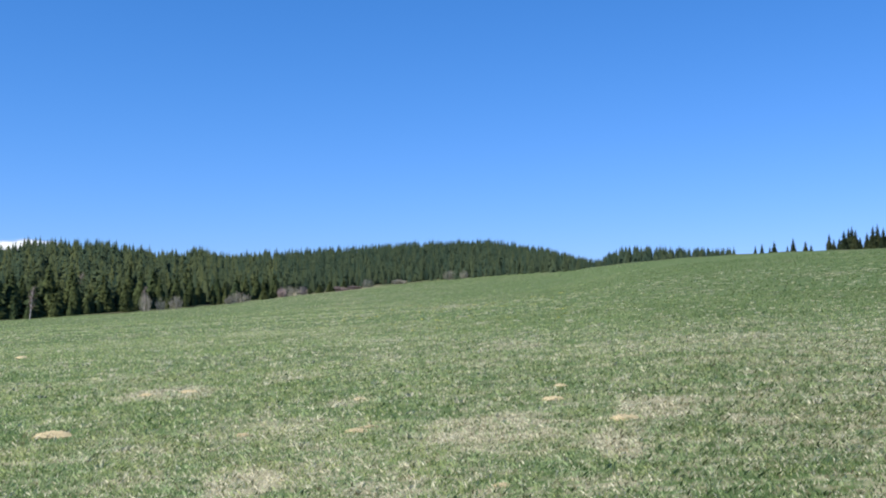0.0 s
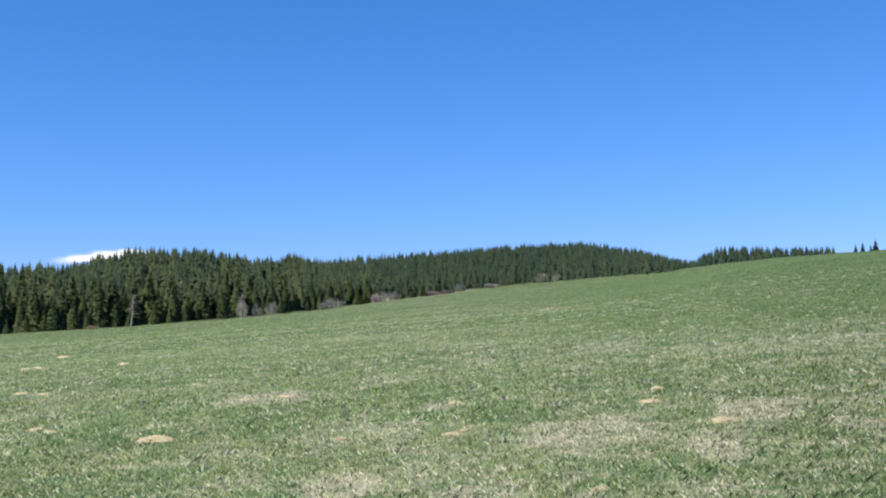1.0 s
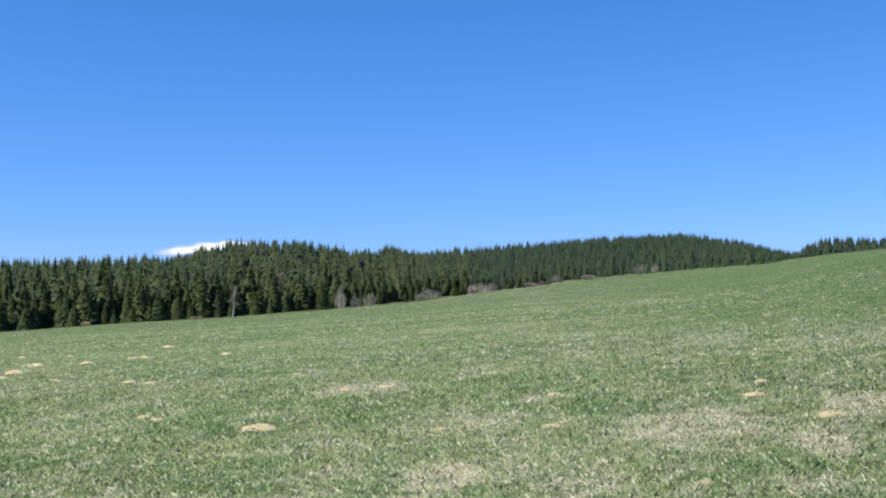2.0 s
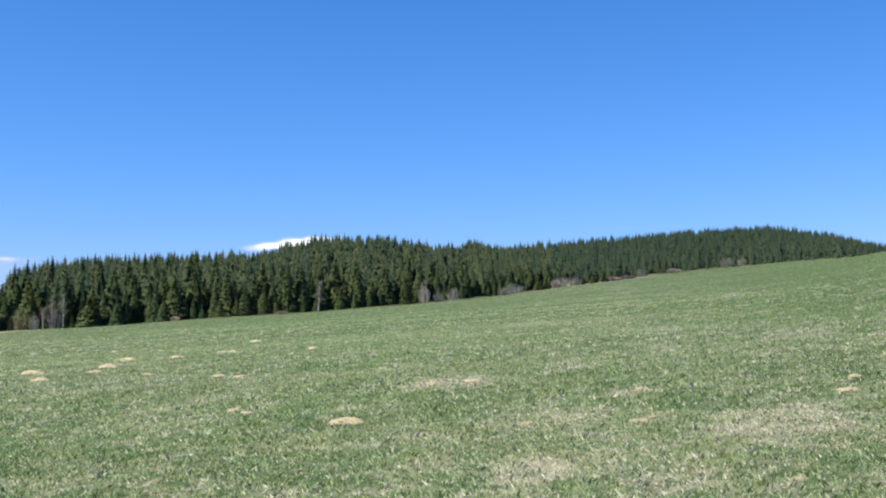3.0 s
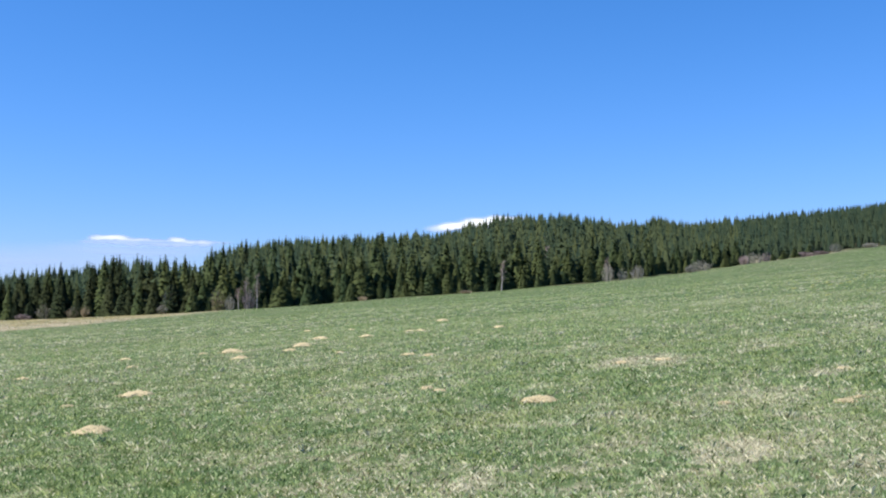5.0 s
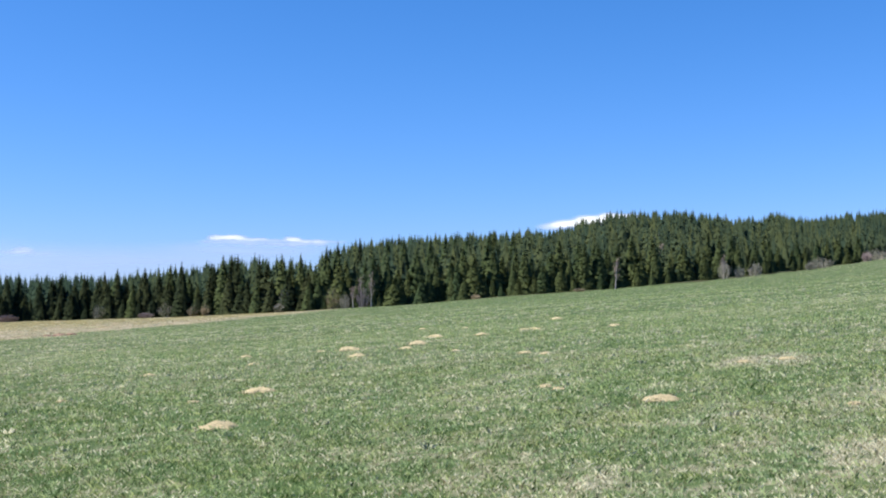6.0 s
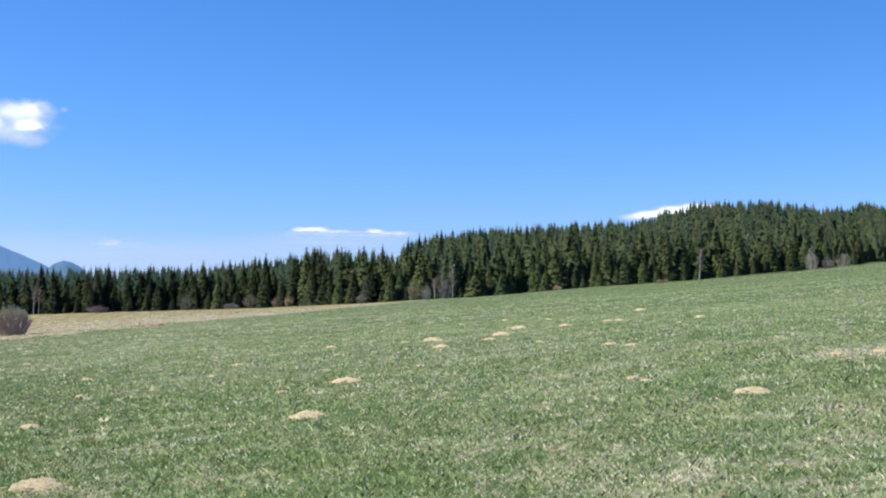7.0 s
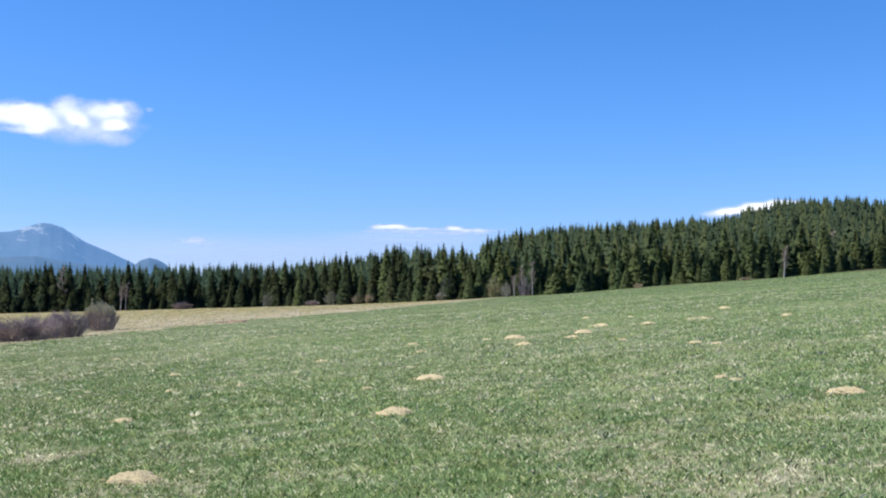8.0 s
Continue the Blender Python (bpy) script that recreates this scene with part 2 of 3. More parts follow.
# ---------------------------------------------------------------- ground
def build_ground():
    az = np.concatenate([np.arange(-180, -32, 4.0), np.arange(-32, 68, 0.4), np.arange(68, 180, 4.0)])
    r = np.exp(np.arange(math.log(0.4), math.log(4850), 0.028))
    rr, aa = np.meshgrid(r, az, indexing="ij")
    x, y = polar(aa, rr)
    z = land(x, y)
    n, m = len(r), len(az)
    i, j = np.meshgrid(np.arange(n - 1), np.arange(m), indexing="ij")
    k = (j + 1) % m
    quads = np.stack([i * m + j, (i + 1) * m + j, (i + 1) * m + k, i * m + k], -1).reshape(-1, 4)[:, ::-1]
    verts = np.stack([x, y, z], -1).reshape(-1, 3)
    mid = np.array([[0, 0, land(0.0, 0.0)]])
    verts = np.concatenate([verts, mid])
    x, y = verts[:, 0], verts[:, 1]
    rad = np.hypot(x, y)
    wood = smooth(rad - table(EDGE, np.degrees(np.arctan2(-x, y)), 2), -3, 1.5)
    strip = strip_share(x, y)
    dry = np.where(strip > 0.02, strip_bleach(x, y), dryness(x, y))
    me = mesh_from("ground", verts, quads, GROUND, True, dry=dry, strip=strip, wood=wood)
    bm = bmesh.new()
    bm.from_mesh(me)
    bm.verts.ensure_lookup_table()
    for q in range(m):
        bm.faces.new((bm.verts[len(verts) - 1], bm.verts[(q + 1) % m], bm.verts[q]))
    bmesh.ops.recalc_face_normals(bm, faces=bm.faces[-m:])
    bm.to_mesh(me)
    bm.free()
    tagged(new("ground", me), "sloping spring meadow of short green and straw grass", "meadow", kind="structure")


build_ground()


# ---------------------------------------------------------------- spruces
def spruce_crown(rng, height, width, fronds, full=True, up=1.2):
    """Drooping boughs set in a spiral round a slim core, its colour lightened to lift the shade between them; the
    boughs near the tip point upwards.
    """
    verts, faces, normals, tone = [], [], [], []

    def add(vs, fs, n, t):
        o = len(verts)
        verts.extend(vs)
        faces.extend([tuple(o + q for q in f) for f in fs])
        normals.extend([n] * len(vs) if isinstance(n, Vector) else n)
        tone.extend([t] * len(vs))
    core = 7 if full else 5
    low = height * 0.05
    ring = [Vector((math.cos(6.283 * q / core), math.sin(6.283 * q / core), 0)) for q in range(core)]
    add([v * width * 0.23 + Vector((0, 0, low)) for v in ring] + [Vector((0, 0, height * 0.97))],
        [(q, (q + 1) % core, core) for q in range(core)], [(v + Vector((0, 0, up))).normalized() for v in ring] + [Vector((0, 0, 1))], 0.7)
    turn = rng.uniform(0, 6.283)
    for w in range(fronds):
        u = 1 - math.sqrt(1 - 0.985 * (w + rng.uniform(0, 1)) / fronds) if w % 5 else rng.uniform(0.6, 0.985)
        z = low + (height - low) * u
        phi = turn + 2.399963 * w + rng.uniform(-0.3, 0.3)
        bulge = 0.9 + 0.3 * noise.noise(Vector((math.cos(phi) * 1.6, math.sin(phi) * 1.6, z * 0.8 + turn * 9)))
        length = width * 0.48 * (1 - u) ** (0.9 if full else 0.78) * rng.uniform(0.5, 1.12) * bulge * (1.0 if u > 0.1 else 0.85 + 1.5 * u) + 0.2
        wide = (0.12 if full else 0.2) * length + (0.15 if full else 0.13)
        c, s = math.cos(phi), math.sin(phi)
        drop = length * (rng.uniform(0.1, 1.1) if u < 0.7 else rng.uniform(-0.5, 0.3))
        back = 0.2 * length

        def at(d, side, dz):
            return Vector((c * d - s * side, s * d + c * side, z + dz))
        n = Vector((c, s, up)) + 0.6 * Vector((rng.uniform(-1, 1), rng.uniform(-1, 1), rng.uniform(-1, 1)))
        t = rng.random()
        add([at(back, 0, 0.1 * length), at(length * 0.68, wide, -drop * 0.85), at(length, 0, -drop * 0.75), at(length * 0.68, -wide, -drop * 0.85)],
            [(0, 2, 1), (0, 3, 2)], n.normalized(), t)
    tip = height * 0.02
    add([Vector((0.16, 0, height - tip)), Vector((-0.1, 0.14, height - tip)), Vector((-0.1, -0.14, height - tip)), Vector((0, 0, height))],
        [(0, 1, 3), (1, 2, 3), (2, 0, 3)], Vector((0, 0, 1)), 0.5)
    return np.array(verts), np.array(faces), np.array(normals), np.array(tone)


def tube(points, radii, sides=6):
    """A tapered, bent stem."""
    verts, faces = [], []
    for (x, y, z), r in zip(points, radii):
        verts += [(x + r * math.cos(6.283 * q / sides), y + r * math.sin(6.283 * q / sides), z) for q in range(sides)]
    for p in range(len(points) - 1):
        for q in range(sides):
            a, b2, c, d = p * sides + q, p * sides + (q + 1) % sides, (p + 1) * sides + (q + 1) % sides, (p + 1) * sides + q
            faces += [(a, b2, c), (a, c, d)]
    return np.array(verts), np.array(faces)


def sticks(ends, rng):
    """Thin three-sided twigs: start, end, radius at the start."""
    verts, faces = [], []
    for a, b2, r in ends:
        a, b2 = Vector(a), Vector(b2)
        way = (b2 - a).normalized()
        side = way.orthogonal().normalized() * r
        up = way.cross(side)
        o = len(verts)
        for q in range(3):
            t = 2.094 * q
            verts.append(a + side * math.cos(t) + up * math.sin(t))
        for q in range(3):
            t = 2.094 * q
            verts.append(b2 + (side * math.cos(t) + up * math.sin(t)) * 0.35)
        for q in range(3):
            p = (q + 1) % 3
            faces += [(o + q, o + p, o + 3 + p), (o + q, o + 3 + p, o + 3 + q)]
    return np.array([tuple(v) for v in verts]), np.array(faces)


rng = random.Random(4)
SPRUCE_KINDS = []
for q in range(9):
    hgt, wid = 15.0, rng.uniform(8.6, 11.6)
    v, f, out, tone = spruce_crown(rng, hgt, wid, 820)
    crown = mesh_from("crown", v, f, NEEDLES, normals=out, tint=tone)
    v, f = tube([(0, 0, -0.4), (0.02, 0, 5), (0, 0.02, hgt * 0.95)], [0.21, 0.15, 0.02])
    sunlit_crown = crown.copy()
    sunlit_crown.materials[0] = NEEDLES_SUNLIT
    SPRUCE_KINDS.append((hgt, crown, mesh_from("trunk", v, f, SPRUCE_BARK), sunlit_crown))


# young picks the crown in the lighter copy of the needles.
def spruce(x, y, height, kind, turn, label, group, fat=1.0, young=False):
    ob = new("spruce")
    h0, crown, trunk, sunlit_crown = SPRUCE_KINDS[kind]
    part("trunk", trunk, ob)
    part("crown", sunlit_crown if young else crown, ob)
    s = height / h0
    ob.matrix_world = pose(x, y, float(land(x, y)), 0, 0, turn) @ Matrix.Diagonal((s * fat, s * fat, s, 1))
    return tagged(ob, label, "spruce tree", group)


# trees that stand out of the skyline: bearing, slope angle of the tip
TALL = ((18.83, 5.08), (16.77, 5.06), (15.88, 4.98), (15.24, 4.76), (13.96, 4.84), (11.82, 4.86), (11.16, 4.69), (10.09, 4.49), (9.35, 4.58),
        (8.55, 4.73), (8.02, 4.82), (6.67, 4.75), (5.77, 4.85), (5.04, 4.91), (3.08, 4.95), (35.19, 3.07), (34.29, 3.11), (33.06, 3.45),
        (32.51, 3.66), (31.46, 3.82), (30.11, 3.81), (29.34, 3.88), (28.04, 3.93), (27.31, 4.02), (26.87, 4.08), (26.26, 4.09), (25.2, 4.13),
        (24.97, 4.19), (24.05, 4.14), (22.93, 4.26), (21.79, 4.35), (44.28, 2.06), (43.37, 2.19), (42.81, 2.33), (41.57, 2.39), (40.38, 2.55),
        (39.88, 2.69), (38.39, 2.61), (37.95, 2.99), (37.56, 3.02), (37.28, 3.04), (36.26, 3.02), (53.77, 2.08), (52.68, 2.07), (50.09, 2.19),
        (47.64, 2.0), (45.33, 2.07))


def woods():
    """The front of the woods tree by tree, the hillside behind as one mass."""
    rng = random.Random(11)
    row, edge_row = [], []
    for depth, gap, low, high in ((0.3, 3.2, 0.25, 0.6), (2.5, 4.0, 0.55, 1.0), (7.5, 4.6, 0.65, 1.08)):
        az = -7.0
        while az < 59:
            reach = float(table(EDGE, az, 2))
            young = 0.7 + 0.3 * min(max((az - 6) / 9, 0), 1)
            az += math.degrees(gap * young / reach) * rng.uniform(0.55, 1.5)
            r = reach + depth + rng.uniform(-1.5, 2.5)
            x, y = (float(c) for c in polar(az, r))
            top = r * math.tan(radians(float(table(WOODS, az, 1)) + rng.uniform(-0.4, 0.1))) + EYE_H - float(land(x, y))
            h = min(float(table(WOODS, az, 2)) * rng.uniform(low, high) * (1 if az > 27 else 1.1 if az > 14 else 0.95), top)
            if h > 2.5:
                (row if az > 8 else edge_row).append((x, y, h, rng.uniform(0.82, 1.2) * (1.0 if h > 9 else 1.15) * young))
    for a, top in TALL:
        if a > 24:
            r = float(table(EDGE, a, 2)) + 4
            while True:
                x, y = (float(c) for c in polar(a, r))
                h = r * math.tan(radians(top)) + EYE_H - float(land(x, y))
                if h < 1.2 * float(table(WOODS, a, 2)) or r > 600:
                    break
                r += 4
            row.append((x, y, h, rng.uniform(0.72, 0.95)))
    for x, y, h, fat in row:
        # The lighter copy goes to bearings that the sun meets more frontally.
        young = math.degrees(math.atan2(-x, y)) < rng.uniform(30, 44)
        spruce(x, y, h, rng.randrange(9), rng.uniform(0, 360), "olive green spruce at the edge of the woods" if young else "dark green spruce at the edge of the woods",
               "spruces along the meadow's edge", fat, young)
    near = [spruce_crown(rng, 15.0, rng.uniform(8.0, 11.0), 92, False, 1.7) for q in range(6)]
    distant = [spruce_crown(rng, 15.0, rng.uniform(6.6, 8.6), 62, False, 1.7) for q in range(6)]
    vs, fs, ns, tint, count = [], [], [], [], 0

    def stand(a, r, h, climb=0.0):
        nonlocal count
        x, y = (float(c) for c in polar(a, r))
        v, f, out, tone = (near if a > 12 else distant)[rng.randrange(6)]
        t, s = rng.uniform(0, 6.283), h / 15.0
        c, sn = math.cos(t), math.sin(t)
        fat = s * rng.uniform(0.85, 1.6) * (1.0 if a > -7.5 else 1.15)
        vs.append(np.stack([(v[:, 0] * c - v[:, 1] * sn) * fat + x, (v[:, 0] * sn + v[:, 1] * c) * fat + y, v[:, 2] * s + float(land(x, y))], 1))
        fs.append(f + count)
        ns.append(np.stack([out[:, 0] * c - out[:, 1] * sn, out[:, 0] * sn + out[:, 1] * c, out[:, 2]], 1))
        # Haze and sun angle put into the tint, by slope and bearing.
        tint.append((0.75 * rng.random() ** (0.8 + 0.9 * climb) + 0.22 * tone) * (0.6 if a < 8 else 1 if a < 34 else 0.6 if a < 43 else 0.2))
        count += len(v)
    az = -14.0
    while az < 59:
        reach = float(table(EDGE, az, 2))
        az += math.degrees((3.8 if az > 12 else 2.7) / (reach + 60))
        r = reach + (90 if az < -8 else 4.0)
        while r < reach + (DEPTH + 30 if az < 33 else 130):
            r += (7.0 if az > 24 else 6.0) * rng.uniform(0.6, 1.4)
            a = az + rng.uniform(-0.45, 0.45)
            lift = rng.uniform(-0.28, 0.2) if a > 24 else rng.uniform(-0.22, 0.2) if a > 12 else rng.uniform(-0.16, 0.2) if a > 4 else rng.uniform(-0.02, 0.22)
            x, y = (float(c) for c in polar(a, r))
            top = r * math.tan(radians(float(table(WOODS, a, 1)) + lift)) + EYE_H - float(land(x, y))
            climb = min(max((r - reach) / DEPTH, 0), 1)
            h = min(float(table(WOODS, a, 2)) * rng.uniform(0.6 + 0.1 * climb, 1.0 + 0.2 * climb), top)
            if h > 3:
                stand(a, r, h, climb)
    for x, y, h, fat in edge_row:
        stand(math.degrees(math.atan2(-x, y)), math.hypot(x, y), h)
    for a, top in TALL:
        if a < 24:
            r = float(table(EDGE, a, 2)) + DEPTH - 25
            x, y = (float(c) for c in polar(a, r))
            stand(a, r, r * math.tan(radians(top)) + EYE_H - float(land(x, y)))
    me = mesh_from("spruce_wood", np.concatenate(vs), np.concatenate(fs), NEEDLES_HAZED, normals=np.concatenate(ns), tint=np.concatenate(tint))
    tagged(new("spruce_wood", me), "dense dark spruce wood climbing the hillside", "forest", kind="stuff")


woods()

# spruces that look over the crest: bearing, slope angle of the tip, distance
CREST = ((-14.8, 4.80, 262), (-15.1, 4.90, 258), (-15.65, 5.0, 268), (-15.45, 4.75, 264), (-16.25, 4.78, 270), (-16.5, 5.13, 262),
         (-17.05, 4.98, 264), (-17.3, 4.82, 270), (-18.1, 5.3, 262), (-18.3, 5.05, 258), (-18.55, 5.1, 268), (-18.75, 5.42, 262),
         (-18.95, 5.52, 270), (-19.1, 5.60, 266), (-19.25, 5.45, 262), (-19.45, 5.1, 270), (-19.75, 5.3, 266), (-20.0, 5.6, 262),
         (-20.2, 5.66, 268), (-20.45, 5.5, 262), (-20.7, 5.6, 266))
for q, (a, top, r) in enumerate(CREST):
    x, y = (float(c) for c in polar(a, r))
    spruce(x, y, r * math.tan(radians(top)) + EYE_H - float(land(x, y)), q % 9, q * 53, "dark spruce standing behind the crest of the meadow", "spruces behind the crest", 0.95)

# broad young conifers at the foot of the woods: bearing, metres in front of the edge, height
for q, (a, front, h) in enumerate(((5.45, 4.5, 4.2), (4.8, 4.0, 4.2), (5.95, 4.0, 3.4), (8.2, 4.0, 3.6), (8.55, 3.5, 4.4), (6.45, 4.0, 2.8))):
    x, y = (float(c) for c in polar(a, float(table(EDGE, a, 2)) - front))
    spruce(x, y, h, q % 9, q * 71, "broad young spruce at the foot of the woods", "spruces along the meadow's edge", 1.9, True)


# ---------------------------------------------------------------- molehills
def molehill_mesh(seed):
    rng = random.Random(seed)
    bm = bmesh.new()
    bmesh.ops.create_icosphere(bm, subdivisions=4, radius=0.5)
    for v in bm.verts:
        d = v.co.copy()
        lump = noise.fractal(d * 4.3 + Vector((seed * 7, 0, 0)), 0.7, 2, 5)
        edge = 1 + 0.45 * noise.noise(Vector((d.x * 2.2, d.y * 2.2, seed * 3.0)))
        v.co.x, v.co.y = d.x * edge, d.y * edge
        v.co.z = max(d.z, -0.2) * (0.62 + 0.2 * lump) + 0.05 * lump
    for q in range(34):
        a, r = rng.uniform(0, 6.28), rng.uniform(0.05, 0.68)
        m = Matrix.Translation((math.cos(a) * r, math.sin(a) * r, max(0.03, 0.27 - 0.4 * r))) @ Matrix.Diagonal((1, 1, 0.7, 1))
        bmesh.ops.create_icosphere(bm, subdivisions=1, radius=rng.uniform(0.03, 0.075), matrix=m)
    me = bpy.data.meshes.new("molehill")
    bm.to_mesh(me)
    bm.free()
    for p in me.polygons:
        p.use_smooth = True
    me.materials.append(EARTH)
    return me


MOLEHILL_MESHES = [molehill_mesh(q) for q in range(7)]
# x, y, width
NEAR_HILLS = ((-9.49, 7.60, 0.56), (-10.62, 13.20, 0.55), (-14.23, 19.05, 0.66), (-4.87, 15.03, 0.50), (-23.46, 26.40, 0.42), (-15.08, 12.10, 0.36),
              (-12.84, 28.93, 0.36), (-11.91, 28.13, 0.34), (-7.65, 17.79, 0.28), (-7.23, 17.33, 0.22), (-20.17, 17.64, 0.28), (-25.51, 22.61, 0.32),
              (-18.95, 18.56, 0.26), (-14.39, 17.25, 0.24), (2.06, 13.50, 0.34), (1.83, 18.54, 0.24), (1.49, 16.26, 0.30), (-0.98, 13.73, 0.27), (-0.86, 14.14, 0.2),
              (-5.36, 21.69, 0.28), (-4.68, 22.03, 0.32), (0.47, 9.36, 0.16), (-2.35, 14.07, 0.2), (-1.23, 18.04, 0.22), (-16.5, 32.1, 0.3))
FAR_HILLS = ((-27.15, 35.89, 0.42), (-22.50, 30.07, 0.42), (-24.70, 37.21, 0.36), (-23.30, 36.96, 0.84), (-19.91, 32.00, 0.56), (-20.48, 36.11, 0.5),
             (-24.62, 46.22, 0.78), (-22.19, 45.85, 0.62), (-21.5, 50.05, 0.55), (-22.1, 50.2, 0.5), (-17.15, 48.49, 0.56), (-40.88, 33.23, 0.36), (-33.17, 60.83, 0.48), (-29.47, 59.03, 0.42), (-26.4, 64.9, 0.7), (-51.1, 53.7, 0.5), (-21.6, 39.0, 0.7), (-22.4, 40.6, 0.6))
for q, (x, y, w) in enumerate(NEAR_HILLS + FAR_HILLS):
    ob = new("molehill", MOLEHILL_MESHES[(q + 3) % 7])
    ob.matrix_world = pose(x, y, float(land(x, y)), 0, 0, q * 77) @ Matrix.Diagonal((w * 0.95, w * 0.95, w * (0.46 if q < 4 else 0.48), 1))
    tagged(ob, "wide fresh molehill of dry tan earth" if w > 0.45 else "small crumbled molehill of dry tan earth", "molehill", "molehills in the meadow")


# heaps of red-brown earth in the dry strip: bearing, distance, width
RED_EARTH = bark_material("red_earth", (0.21, 0.125, 0.08, 1), (0.36, 0.25, 0.17, 1), 3)
HEAP_MESH = MOLEHILL_MESHES[2].copy()
HEAP_MESH.materials[0] = RED_EARTH
for q, (a, r, w) in enumerate(((45.35, 174, 1.7), (44.85, 173, 1.5), (45.9, 178, 1.1))):
    x, y = (float(v) for v in polar(a, r))
    ob = new("earth_heap", HEAP_MESH)
    ob.matrix_world = pose(x, y, float(land(x, y)), 0, 0, q * 61) @ Matrix.Diagonal((w, w, w * 0.6, 1))
    tagged(ob, "low heap of red-brown earth in dry grass", "earth heap", "heaps of red-brown earth")


# ---------------------------------------------------------------- bare shrubs and birches
def shrub_meshes(seed, twigs, stems, spread=0.62):
    """A bare rounded shrub one metre high: stems from the ground, twigs to a domed outline."""
    rng = random.Random(seed)
    thick, thin = [], []
    for q in range(stems):
        a, tilt = rng.uniform(0, 6.28), rng.uniform(0.1, 1.0)
        thick.append(((math.cos(a) * 0.3 * tilt, math.sin(a) * 0.3 * tilt, -0.05),
                      (math.cos(a) * spread * tilt * 0.85, math.sin(a) * spread * tilt * 0.85, 0.78 * math.sqrt(1.02 - 0.75 * tilt * tilt)), 0.016))
    for q in range(twigs):
        a, d = rng.uniform(0, 6.28), math.sqrt(rng.random())
        dome = 0.95 * math.sqrt(max(0.05, 1 - 0.8 * d * d)) * (0.85 + 0.3 * noise.noise(Vector((math.cos(a) * d * 3, math.sin(a) * d * 3, seed * 5.0))))
        z = dome * rng.random() ** 0.7
        fan = spread * (0.62 + 0.38 * min(z / 0.45, 1.0))
        s = Vector((math.cos(a) * d * fan, math.sin(a) * d * fan, z))
        way = Vector((math.cos(a) * d * 0.7 + rng.uniform(-0.5, 0.5), math.sin(a) * d * 0.7 + rng.uniform(-0.5, 0.5), rng.uniform(0.3, 1.2))).normalized()
        thin.append((s - way * rng.uniform(0.05, 0.14), s + way * rng.uniform(0.03, 0.12), 0.0066))
    return [sticks([t], rng) for t in thick], sticks(thin, rng)


SHRUB_SHAPES = [shrub_meshes(q, 1500, 9) for q in range(4)] + [shrub_meshes(q, 420, 6) for q in range(4, 8)]
SHRUB_CACHE = {}


def shrub(x, y, width, height, q, material, label, buds=False):
    shape = q % 4 + (4 if height > 3.95 and not buds else 0)
    key = (shape, material.name)
    if key not in SHRUB_CACHE:
        stems, (v2, f2) = SHRUB_SHAPES[shape]
        SHRUB_CACHE[key] = ([mesh_from("stem", v1, f1, material) for v1, f1 in stems], mesh_from("crown", v2, f2, material))
    ob = new("bare_shrub")
    for me in SHRUB_CACHE[key][0]:
        part("stem", me, ob)
    part("crown", SHRUB_CACHE[key][1], ob, "leafless crown of thin twigs")
    if buds:
        rng, ends = random.Random(q), []
        for p in range(1000):
            a, r = rng.uniform(0, 6.28), math.sqrt(rng.random()) * 0.46
            dome = (1.02 - 1.3 * r * r) * (0.85 + 0.3 * noise.noise(Vector((math.cos(a) * r * 6, math.sin(a) * r * 6, 4.0))))
            s = Vector((math.cos(a) * r, math.sin(a) * r, dome * rng.uniform(0.7, 1.02)))
            ends.append((s, s + Vector((rng.uniform(-0.03, 0.03), rng.uniform(-0.03, 0.03), 0.035)), 0.0125))
        part("bud_cover", mesh_from("bud_cover", *sticks(ends, rng), BUDS), ob, "yellow-green opening buds")
    ob.matrix_world = pose(x, y, float(land(x, y)), 0, 0, q * 67) @ Matrix.Diagonal((width / 1.25, width / 1.25, height, 1))
    return tagged(ob, label, "shrub", "bare shrubs")


# bearing, metres in front of the edge, width, height, twig colour
TALL_STAND_SHRUBS = ((47.6, 3, 7.5, 2.8, 1), (41.5, 2, 5.5, 2.0, 1), (40.5, 0, 7, 5.5, 0), (39.3, 2, 5, 4.0, 2), (38.75, 2, 3.5, 3.8, 2),
               (35.0, -2, 4.5, 9, 0), (35.3, 1, 4, 3.0, 0), (32.75, 0, 4.8, 7.5, 2), (32.2, 1, 3.6, 5.0, 0), (43.6, 0, 5, 5.5, 0),
               (31.3, 0.5, 4.5, 6.5, 1), (25.9, 2, 3, 1.6, 2))
HILL_SHRUBS = ((20.9, 6, 3.6, 1.2, 2), (14.1, 1, 4.2, 6.2, 0), (13.4, 2, 3.4, 4.2, 0), (12.7, 2, 4.6, 4.8, 0), (9.75, 4, 8.5, 4.2, 0),
               (10.2, 3, 4, 2.5, 0), (7.3, 3, 7.5, 4.2, 0), (6.75, 2, 4, 4.0, 1), (7.75, 3, 3.5, 3.6, 1), (3.65, 3, 5.4, 4.2, 0),
               (2.15, 3, 6, 2.1, 0), (-0.35, 2, 7, 4.6, 0), (-1.0, 2, 4, 4.0, 0), (5.1, 2, 9, 2.0, 1), (4.4, 2, 8, 1.7, 1))
for q, (a, front, w, h, c) in enumerate(TALL_STAND_SHRUBS + HILL_SHRUBS):
    x, y = (float(v) for v in polar(a, float(table(EDGE, a, 2)) - front - 2.5))
    shrub(x, y, w, h, q, (TWIG_GREY, TWIG_RED, TWIG_TAN)[c], ("bare grey shrub before dark spruces", "bare red-brown shrub at the edge of the woods", "bare tan shrub at the edge of the woods")[c])
